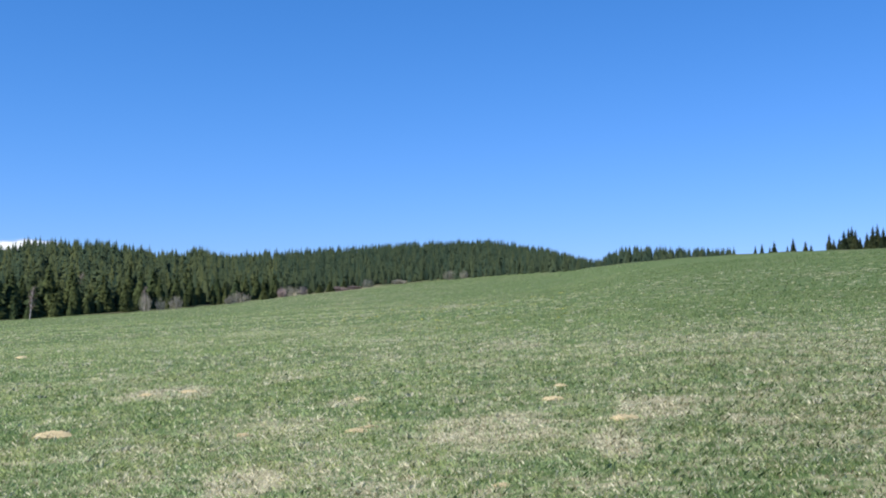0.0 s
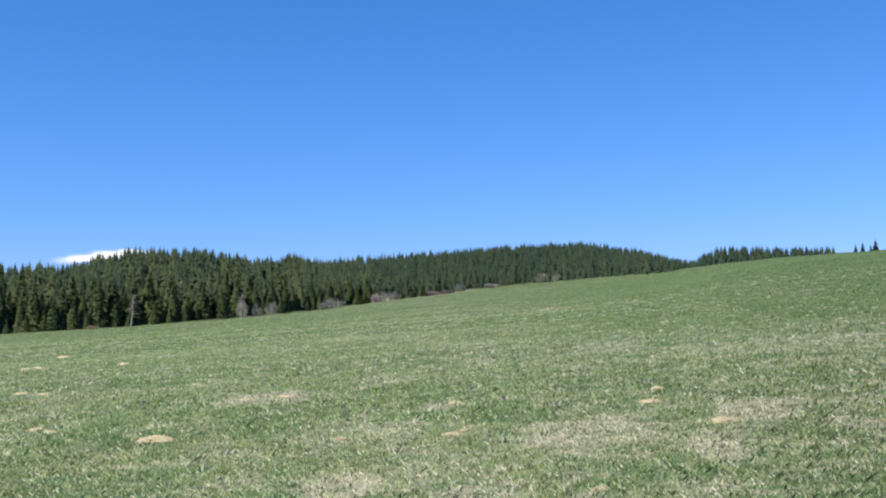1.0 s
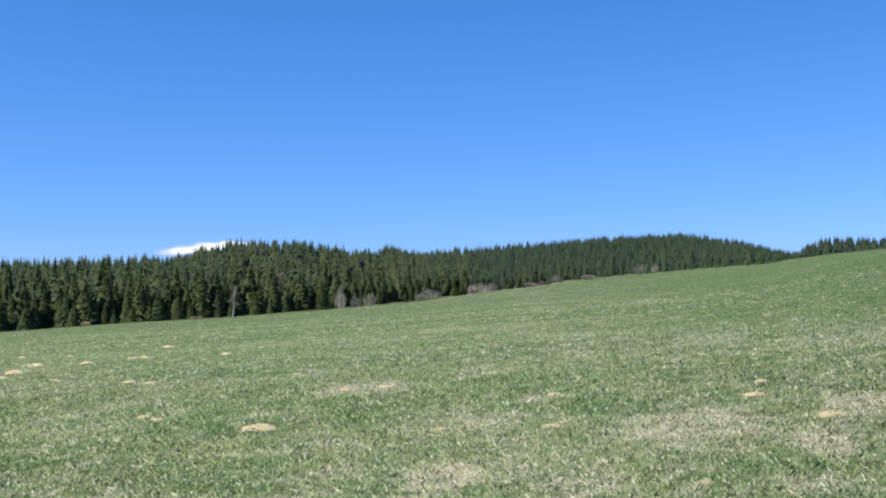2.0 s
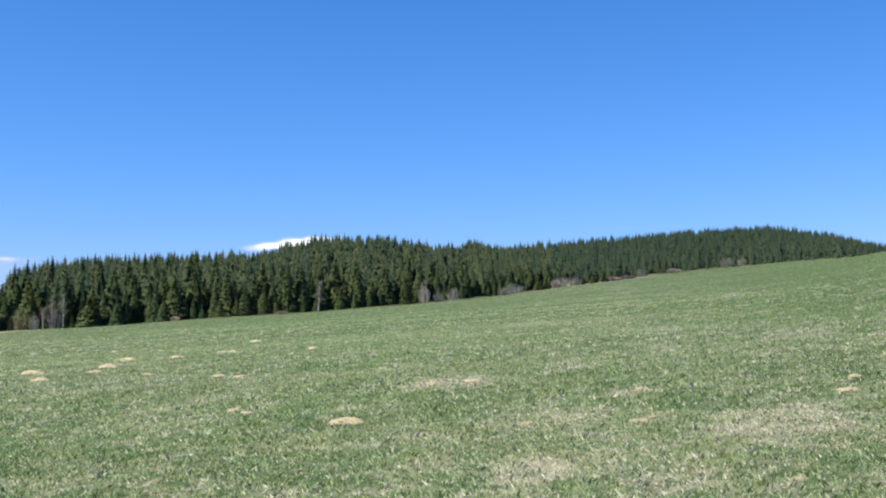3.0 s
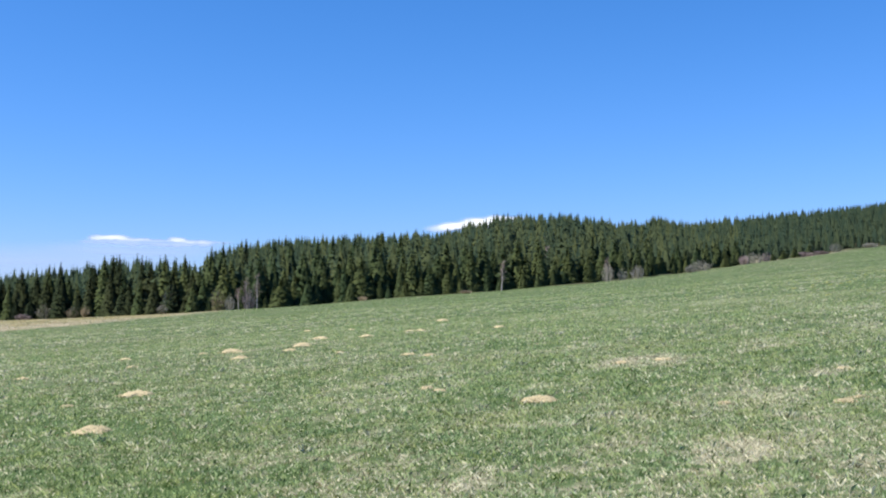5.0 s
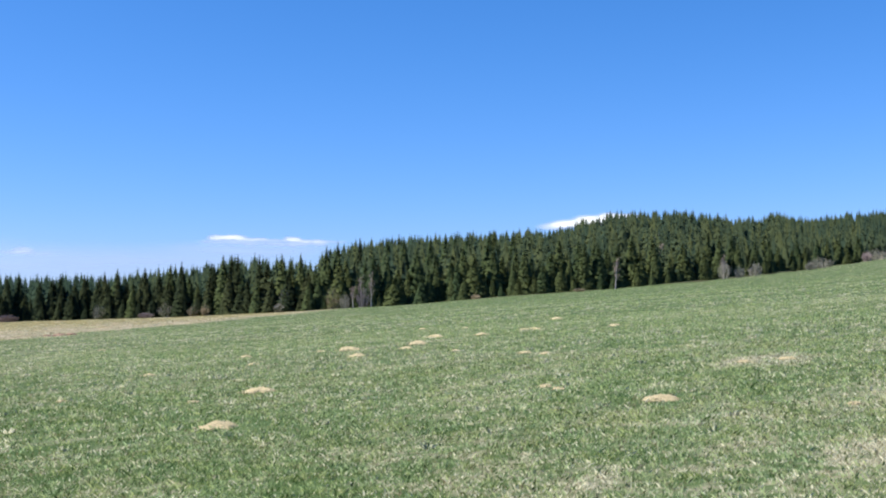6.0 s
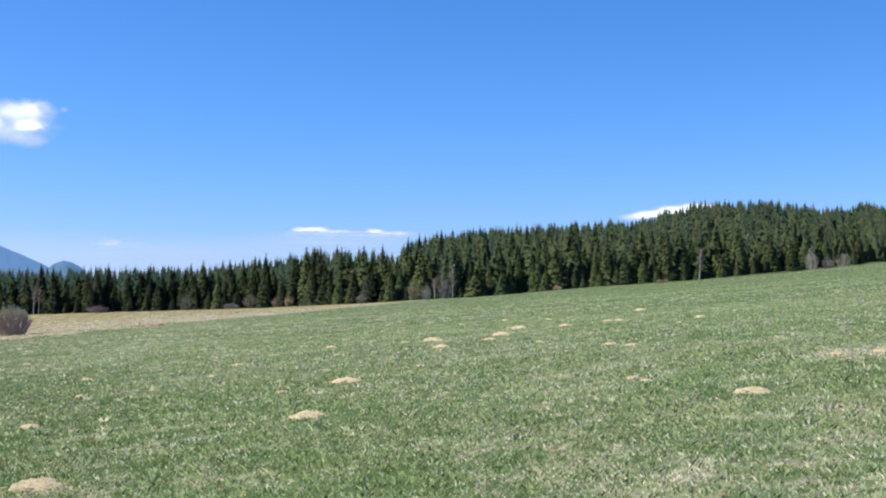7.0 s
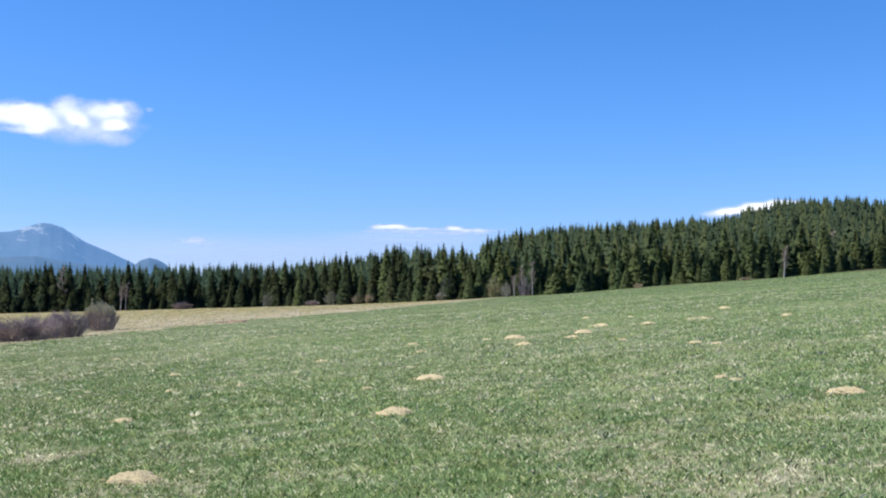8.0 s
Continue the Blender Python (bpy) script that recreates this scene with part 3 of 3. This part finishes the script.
# the thicket where the green meadow meets the dry strip: bearing, distance, width, height
THICKET = ((58.8, 128, 5.6, 3.1), (57.6, 128, 5.4, 3.0), (56.3, 128, 5.2, 2.9), (55.1, 127, 5.0, 2.9), (53.95, 127, 4.6, 2.9), (52.85, 131, 4.5, 3.3), (53.3, 150, 3.6, 3.3), (54.4, 152, 2.6, 3.0))
for q, (a, r, w, h) in enumerate(THICKET):
    x, y = (float(v) for v in polar(a, r))
    shrub(x, y, w, h, q, TWIG_RED, "dense bare purple-brown willow shrub in dry grass")
x, y = (float(v) for v in polar(51.4, 160))
shrub(x, y, 5.2, 4.15, 9, TWIG_RED, "willow shrub with yellow-green buds on top", True)


def birch(a, front, height, lean, q, twiggy=34):
    """A leafless birch: white trunk, a few limbs, a haze of twigs."""
    rng = random.Random(100 + q)
    x, y = (float(v) for v in polar(a, float(table(EDGE, a, 2)) - front))
    ob = new("birch")
    bend = [(lean * t * height + 0.1 * math.sin(3 * t + q), 0.1 * math.cos(4 * t), t * height - (0.2 if t == 0 else 0)) for t in (0, 0.25, 0.5, 0.75, 1)]
    part("trunk", mesh_from("trunk", *tube(bend, [0.19, 0.16, 0.12, 0.07, 0.02], 7), BIRCH_BARK), ob, "white birch trunk")
    twigs = []
    for p in range(9):
        t = 0.28 + 0.7 * (p + rng.uniform(0, 1)) / 9
        k = min(3, int(t * 4))
        s = Vector(bend[k]).lerp(Vector(bend[k + 1]), t * 4 - k)
        w = p * 2.4 + rng.uniform(-0.4, 0.4)
        l = height * 0.2 * (1.2 - t) + 0.6
        e = s + Vector((math.cos(w) * l * 0.55, math.sin(w) * l * 0.55, l * 0.85))
        part("limb", mesh_from("limb", *sticks([(s, e, 0.05)], rng), TWIG_BROWN), ob)
        for m in range(twiggy):
            v = s.lerp(e, rng.uniform(0.15, 1))
            twigs.append((v, v + Vector((rng.uniform(-0.8, 0.8), rng.uniform(-0.8, 0.8), rng.uniform(-0.5, 0.8))), 0.016))
    part("crown", mesh_from("crown", *sticks(twigs, rng), TWIG_BROWN), ob, "thin bare brown twigs")
    ob.matrix_world = pose(x, y, float(land(x, y)))
    return tagged(ob, "leafless white-stemmed birch before dark spruces", "birch tree", "bare birches")


for q, (a, front, h, lean) in enumerate(((19.2, 3, 7.8, 0.07), (30.95, 3, 9.0, 0.03), (31.4, 2, 8.0, -0.02), (31.8, 2, 5.6, 0.02), (50.2, 6, 8.8, 0.08), (50.42, 6, 8.2, 0.06), (14.15, 1, 6.0, 0.0), (53.0, -1, 15.0, 0.0), (17.2, -60, 8, 0.02), (16.95, -40, 7, 0.0))):
    birch(a, front, h, lean, q, (34, 110, 60)[(q > 6) + (q > 7)])


# ---------------------------------------------------------------- stumps
def stump(a, front, wide, height, q):
    """A snapped trunk with a splintered top."""
    x, y = (float(v) for v in polar(a, float(table(EDGE, a, 2)) - front))
    v, f = tube([(0, 0, -0.3), (0, 0, 0.15), (0.03, 0, 0.5 * height), (0.02, 0.03, height)], [wide * 0.62, wide * 0.5, wide * 0.46, wide * 0.4], 11)
    rng = random.Random(q)
    v[-11:, 2] += np.array([rng.uniform(-0.3, 0.35) for p in range(11)])
    cap = np.array([[0, 0, height * 0.7]])
    f = np.concatenate([f, np.array([(33 + p, 33 + (p + 1) % 11, 44) for p in range(11)])])
    ob = new("tree_stump", mesh_from("tree_stump", np.concatenate([v, cap]), f, STUMP_WOOD))
    ob.matrix_world = pose(x, y, float(land(x, y)), 0, 0, q * 40)
    tagged(ob, "pale broken tree stump at the edge of the woods", "stump", "tree stumps")


STUMP_WOOD = bark_material("bare_wood", (0.45, 0.37, 0.22, 1), (0.66, 0.58, 0.40, 1), 5)
stump(7.62, 4.5, 1.1, 1.5, 1)
stump(7.12, 4.5, 1.3, 0.9, 2)


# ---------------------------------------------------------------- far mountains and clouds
def mountain(name, ridge, distance, depth, foot, colour, haze_glow, label):
    """A far ridge; the blue haze of the air before it is put in as emission."""
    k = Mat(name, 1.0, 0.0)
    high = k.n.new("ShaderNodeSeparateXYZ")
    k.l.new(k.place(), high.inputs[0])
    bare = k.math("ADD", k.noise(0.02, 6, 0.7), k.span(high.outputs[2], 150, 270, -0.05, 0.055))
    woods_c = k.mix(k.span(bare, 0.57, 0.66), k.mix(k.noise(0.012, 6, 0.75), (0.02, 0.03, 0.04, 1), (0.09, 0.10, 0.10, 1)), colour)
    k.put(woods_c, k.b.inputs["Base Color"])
    k.put(haze_glow, k.b.inputs["Emission Color"])
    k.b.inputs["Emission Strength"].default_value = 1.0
    az = np.arange(ridge[0][0], ridge[-1][0], 0.05)
    top = np.interp(az, [p[0] for p in ridge], [p[1] for p in ridge])
    top = top + 0.02 * (fbm(az * 5, az * 0, 4, 3) - 0.5)
    rows = np.linspace(-1, 1, 41)
    uu, aa = np.meshgrid(rows, az, indexing="ij")
    tt = np.tile(top, (len(rows), 1))
    r = distance + uu * depth
    x, y = polar(aa, r)
    peak = EYE_H + distance * np.tan(np.radians(tt))
    shape = (1 - np.abs(uu)) ** 1.15
    z = foot + (peak - foot) * shape + 110 * (fbm(x / 320, y / 320, 5, 8) - 0.5) * shape * (1 - shape) * 4
    n, m = uu.shape
    i, j = np.meshgrid(np.arange(n - 1), np.arange(m - 1), indexing="ij")
    quads = np.stack([i * m + j, i * m + j + 1, (i + 1) * m + j + 1, (i + 1) * m + j], -1).reshape(-1, 4)
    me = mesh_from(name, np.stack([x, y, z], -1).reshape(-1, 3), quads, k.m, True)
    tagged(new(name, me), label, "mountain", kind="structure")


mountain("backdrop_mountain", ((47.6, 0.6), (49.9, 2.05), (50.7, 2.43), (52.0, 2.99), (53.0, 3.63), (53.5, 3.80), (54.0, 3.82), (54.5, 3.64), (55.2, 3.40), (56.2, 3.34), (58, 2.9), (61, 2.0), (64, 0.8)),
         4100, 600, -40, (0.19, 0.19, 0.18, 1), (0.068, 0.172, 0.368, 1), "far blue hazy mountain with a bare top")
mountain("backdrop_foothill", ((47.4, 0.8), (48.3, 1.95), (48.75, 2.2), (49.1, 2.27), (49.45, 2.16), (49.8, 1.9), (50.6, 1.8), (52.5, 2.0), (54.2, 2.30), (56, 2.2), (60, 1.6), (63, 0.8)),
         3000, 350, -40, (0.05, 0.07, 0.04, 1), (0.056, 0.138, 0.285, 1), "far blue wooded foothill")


def cloud_material():
    k = Mat("cloud", 1.0, 0.0)
    k.put(k.attribute("cover"), k.b.inputs["Alpha"])
    # Emission added for sunlight; white to lilac-grey by thickness stands in for shading.
    cloud_tone = k.mix(k.span(k.attribute("thick"), 0.25, 1.7), (0.52, 0.56, 0.71, 1), (0.97, 0.94, 0.87, 1))
    k.put(cloud_tone, k.b.inputs["Emission Color"])
    k.b.inputs["Emission Strength"].default_value = 0.75
    return k.colour(cloud_tone)


CLOUD = cloud_material()


def cloud(lobes, distance, seed, label, fine=1.6, ragged=0.9, step=0.035):
    """A far cloud: a smooth sheet facing the viewpoint, thin at its rim. Lobes: bearing, slope angle, half width, half
    height, density.
    """
    a0, a1 = min(l[0] - 2.6 * l[2] for l in lobes), max(l[0] + 2.6 * l[2] for l in lobes)
    e0, e1 = min(l[1] - 2.6 * l[3] for l in lobes), max(l[1] + 2.6 * l[3] for l in lobes)
    aa, ee = np.meshgrid(np.arange(a0, a1, step), np.arange(e0, e1, 0.7 * step))
    wa, we = fbm(aa * fine, ee * fine * 1.5, 5, seed) - 0.5, fbm(aa * fine + 40, ee * fine * 1.5, 5, seed + 20) - 0.5
    d = np.zeros_like(aa)
    for a, e, w, h, s in lobes:
        q = np.hypot((aa - a) / w + ragged * wa, (ee - e) / h + ragged * we)
        d = d + s * np.exp(-1.0 * q ** 3.3)
    cover = 1 - np.exp(-1.7 * np.maximum(d - 0.03, 0))
    r = np.full_like(d, distance)
    x, y = polar(aa, r * np.cos(np.radians(ee)))
    z = EYE_H + r * np.sin(np.radians(ee))
    nr, m = aa.shape
    i, j = np.meshgrid(np.arange(nr - 1), np.arange(m - 1), indexing="ij")
    quads = np.stack([i * m + j, i * m + j + 1, (i + 1) * m + j + 1, (i + 1) * m + j], -1).reshape(-1, 4)
    keep = cover.ravel()[quads].max(1) > 0.004
    me = mesh_from("cloud", np.stack([x, y, z], -1).reshape(-1, 3), quads[keep], CLOUD, True, cover=cover.ravel(), thick=d.ravel())
    tagged(new("backdrop_cloud", me), label, "cloud", kind="structure")


cloud(((55.3, 8.65, 1.3, 0.5, 1.5), (54.5, 8.85, 1.0, 0.34, 0.9), (53.9, 8.45, 0.8, 0.5, 1.3), (54.6, 8.0, 0.9, 0.14, 0.7), (52.8, 9.15, 0.62, 0.44, 1.0), (52.35, 8.62, 0.42, 0.3, 1.2), (51.2, 9.1, 0.8, 0.42, 1.0), (50.25, 9.05, 0.6, 0.4, 0.75),
       (50.7, 8.42, 0.62, 0.24, 1.4), (51.7, 8.6, 1.9, 0.65, 0.55), (52.2, 8.0, 1.7, 0.5, 0.4), (50.75, 7.75, 0.75, 0.3, 0.5), (56.8, 8.5, 1.0, 0.45, 1.2)), 4500, 3, "white cumulus cloud with a greyish base")
cloud(((49.15, 9.2, 0.16, 0.1, 0.3),), 4500, 5, "tiny white shred of cloud")
cloud(((38.0, 3.80, 0.55, 0.10, 1.3), (37.3, 3.84, 0.5, 0.11, 1.3), (36.6, 3.74, 0.7, 0.07, 0.7), (35.6, 3.70, 0.8, 0.06, 0.45), (34.7, 3.76, 0.4, 0.09, 1.2), (34.1, 3.68, 0.6, 0.08, 0.7),
       (33.2, 3.62, 0.8, 0.08, 0.5), (37.4, 3.62, 1.5, 0.12, 0.35), (34.4, 3.52, 1.4, 0.14, 0.35), (36.0, 3.55, 3.0, 0.16, 0.2)), 4600, 7, "thin bright bank of cloud above the woods", 1.8, 1.3)
cloud(((46.95, 3.12, 0.42, 0.14, 0.55), (47.5, 3.02, 0.6, 0.08, 0.25), (46.3, 2.98, 1.1, 0.1, 0.18)), 4600, 9, "faint thin cloud above the woods")
# A broad emissive sheet put in for the lilac haze low in the sky.
cloud(((44.0, 2.5, 9.0, 0.6, 0.17), (50.0, 2.7, 7.0, 1.0, 0.16), (39.0, 3.0, 6.0, 0.6, 0.15), (36.0, 3.25, 4.0, 0.3, 0.2)), 4700, 13, "pale lilac haze of cloud low over the woods", 0.5, 0.4, 0.12)
cloud(((21.35, 4.42, 0.75, 0.17, 1.3), (20.3, 4.62, 0.8, 0.17, 1.4), (19.4, 4.76, 0.6, 0.14, 1.2), (18.6, 4.7, 0.6, 0.14, 1.0), (22.1, 4.3, 0.7, 0.16, 0.7), (19.9, 4.42, 1.3, 0.24, 1.0)), 4600, 11, "bright white cloud behind the wooded hill", 1.6, 0.5)


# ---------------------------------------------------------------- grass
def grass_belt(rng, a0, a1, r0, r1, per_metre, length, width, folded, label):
    """Blades of short grass, sown and sized by distance to fit the camera's view, each bent its own way."""
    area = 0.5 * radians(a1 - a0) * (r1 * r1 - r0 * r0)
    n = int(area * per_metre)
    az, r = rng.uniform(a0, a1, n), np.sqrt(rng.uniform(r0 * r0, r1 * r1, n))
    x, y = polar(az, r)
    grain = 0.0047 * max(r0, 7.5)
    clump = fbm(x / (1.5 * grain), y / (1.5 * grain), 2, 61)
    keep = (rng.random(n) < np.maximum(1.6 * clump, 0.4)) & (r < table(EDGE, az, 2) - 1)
    x, y, clump = x[keep], y[keep], clump[keep]
    n = len(x)
    strip = strip_share(x, y) > 0.5
    d = np.where(strip, 0.4 + 0.25 * strip_bleach(x, y) + 0.4 * fbm(x / 5, y / 5, 3, 71), dryness(x, y))
    far = np.clip(np.hypot(x, y) / 150, 0, 1)
    tuft = fbm(x / grain, y / grain, 2, 91) - 0.5
    straw = rng.random(n) < smooth(d + 1.6 * tuft, 0.18, 0.76) * np.where(strip, 0.78, 0.9 - 0.45 * far) + 0.05
    tall = length * rng.uniform(0.4, 1.1, n) * (0.5 + clump) * np.where(straw, 0.9, 1.1)
    tall = tall * np.where(rng.random(n) < 0.05, 1.45, 1.0) * np.where(strip, 0.7, 1.0)
    wide = width * rng.uniform(0.6, 1.4, n)
    fleck = rng.random(n) < (0.08 + 0.06 * (clump > 0.6)) * (1 - 0.7 * smooth(np.hypot(x, y), 20, 60))
    tall = tall * np.where(fleck, 0.6, 1.0)
    phi, way = rng.uniform(0, 6.283, n), rng.uniform(0, 6.283, n)
    bend = rng.uniform(0.2, 1.2, n) * tall * np.where(straw, 1.25, 1.0)
    z = land(x, y) - 0.005
    sx, sy = np.cos(phi) * wide / 2, np.sin(phi) * wide / 2
    tx, ty = np.cos(way) * bend, np.sin(way) * bend
    over = np.where(sx * ty - sy * tx < 0, -1.0, 1.0)  # the upper side of each blade is its front
    sx, sy = sx * over, sy * over
    corners = [np.stack([x - sx, y - sy, z], 1), np.stack([x + sx, y + sy, z], 1)]
    if folded:
        corners.append(np.stack([x + tx * 0.35 + sx * 0.8, y + ty * 0.35 + sy * 0.8, z + tall * 0.6], 1))
    corners.append(np.stack([x + tx, y + ty, z + tall], 1))
    m = len(corners)
    o = np.arange(n)[:, None] * m
    f = o + np.array([0, 1, 2])
    if folded:
        f = np.stack([f, o + np.array([0, 2, 3])], 1).reshape(-1, 3)
    up = np.repeat(np.array([[0.0, 0.0, 1.0]]), n, 0) + rng.normal(0, 0.28, (n, 3))
    up /= np.linalg.norm(up, axis=1)[:, None]
    # Random tone plus light and dark by bearing, lens falloff put into the colour.
    light_shift = 0.14 + 0.22 * np.clip((28 - np.degrees(np.arctan2(-x, y))) / 20, -1.4, 1) * np.clip(2 - np.hypot(x, y) / 30, 0, 1)
    light_shift = light_shift - 0.5 * smooth(-np.degrees(np.arctan2(-x, y)), 2, 20) * (1 - smooth(np.hypot(x, y), 14, 30)) - 0.28 * smooth(-np.degrees(np.arctan2(-x, y)), 0, 14) * smooth(np.hypot(x, y), 25, 80)
    mid = 1 - 0.45 * smooth(np.hypot(x, y), 24, 60)
    band = np.degrees(np.arctan2(-x, y))
    light_shift = light_shift + 0.28 * np.clip((26 - np.abs(band - 12)) / 20, 0, 1) * smooth(np.hypot(x, y), 20, 60) + 0.5 * (fbm(x / 4, y / 6, 3, 95) - 0.5) + 0.5 * (fbm(x / 15, y / 22, 3, 97) - 0.5) * smooth(np.hypot(x, y), 20, 60) - 0.34 * smooth(band, 42, 54) - 0.16 * smooth(-band, 5, 16) + 0.14 * np.clip(1 - np.abs(band - 5) / 8, 0, 1) * (1 - smooth(np.hypot(x, y), 14, 24))
    tone = np.clip(0.5 + (3.2 + 1.0 * (1 - smooth(np.hypot(x, y), 14, 26))) * mid * (fbm(x / grain, y / grain, 2, 81) - 0.5) + mid * rng.uniform(-0.3, 0.3, n) + light_shift - 0.36 * strip, 0, 1)
    shade = np.where(straw, 0.8 + 0.2 * d, 0.3 * d) * np.where(strip, 0.8, 1.0)
    tone, shade = np.where(fleck, 1.0, tone), np.where(fleck, np.maximum(shade, rng.uniform(0.45, 0.95, n)), shade)
    me = mesh_from("meadow_grass", np.stack(corners, 1).reshape(-1, 3), f, GRASS, normals=np.repeat(up, m, 0), dry=np.repeat(shade, m), tint=np.repeat(tone, m))
    tagged(new("meadow_grass", me), label, "grass", kind="stuff")
    return len(f)


def tussocks(rng, az, r, blades, spread, high, wide, dry, tint, material, label):
    """Clumps of blades that lean outwards: one bearing and distance for each clump; the rest are ranges."""
    n = len(az)
    x, y = polar(az, r)
    x, y, r = np.repeat(x, blades), np.repeat(y, blades), np.repeat(r, blades)
    # Larger with distance, to keep their size in the camera's view.
    grow = 0.7 + r / 55
    size = np.repeat(rng.uniform(*spread, n), blades) * grow
    a, d = rng.uniform(0, 6.283, n * blades), np.sqrt(rng.random(n * blades)) * size
    x, y = x + np.cos(a) * d, y + np.sin(a) * d
    z = land(x, y) - 0.004
    tall, broad, phi = rng.uniform(*high, n * blades), rng.uniform(*wide, n * blades) * grow, rng.uniform(0, 6.283, n * blades)
    sx, sy = np.cos(phi) * broad / 2, np.sin(phi) * broad / 2
    tip = np.stack([x + np.cos(a) * tall * 0.9, y + np.sin(a) * tall * 0.9, z + tall], 1)
    v = np.stack([np.stack([x - sx, y - sy, z], 1), np.stack([x + sx, y + sy, z], 1), tip], 1).reshape(-1, 3)
    me = mesh_from("tussocks", v, np.arange(len(v)).reshape(-1, 3), material, normals=np.tile([0.0, 0.0, 1.0], (len(v), 1)),
                   dry=np.repeat(rng.uniform(*dry, n), blades * 3), tint=np.repeat(rng.uniform(*tint, n), blades * 3))
    tagged(new("grass_tussocks", me), label, "grass", kind="stuff")


rg = np.random.default_rng(5)
tussocks(rg, rg.uniform(-30, 62, 2600), 12 + 130 * rg.random(2600) ** 0.8, 16, (0.05, 0.14), (0.04, 0.09), (0.025, 0.045), (0.45, 1.0), (0.8, 1.0), GRASS,
         "pale bleached tussocks scattered over the meadow")
tussocks(rg, rg.uniform(-7, 6, 70), rg.uniform(55, 150, 70), 14, (0.03, 0.09), (0.04, 0.07), (0.03, 0.05), (0, 0), (0, 1), YELLOW, "yellow tufts of early flowers up the meadow")
dry_az, dry_r = rg.uniform(37, 62, 1800), rg.uniform(105, 400, 1800)
dry_x, dry_y = polar(dry_az, dry_r)
dry = (strip_share(dry_x, dry_y) > 0.6) & (dry_r < table(EDGE, dry_az, 2) - 3)
tussocks(rg, dry_az[dry], dry_r[dry], 12, (0.06, 0.2), (0.05, 0.16), (0.03, 0.06), (0.75, 1.0), (0.25, 0.85), GRASS, "rough straw tussocks in the dry strip before the woods")
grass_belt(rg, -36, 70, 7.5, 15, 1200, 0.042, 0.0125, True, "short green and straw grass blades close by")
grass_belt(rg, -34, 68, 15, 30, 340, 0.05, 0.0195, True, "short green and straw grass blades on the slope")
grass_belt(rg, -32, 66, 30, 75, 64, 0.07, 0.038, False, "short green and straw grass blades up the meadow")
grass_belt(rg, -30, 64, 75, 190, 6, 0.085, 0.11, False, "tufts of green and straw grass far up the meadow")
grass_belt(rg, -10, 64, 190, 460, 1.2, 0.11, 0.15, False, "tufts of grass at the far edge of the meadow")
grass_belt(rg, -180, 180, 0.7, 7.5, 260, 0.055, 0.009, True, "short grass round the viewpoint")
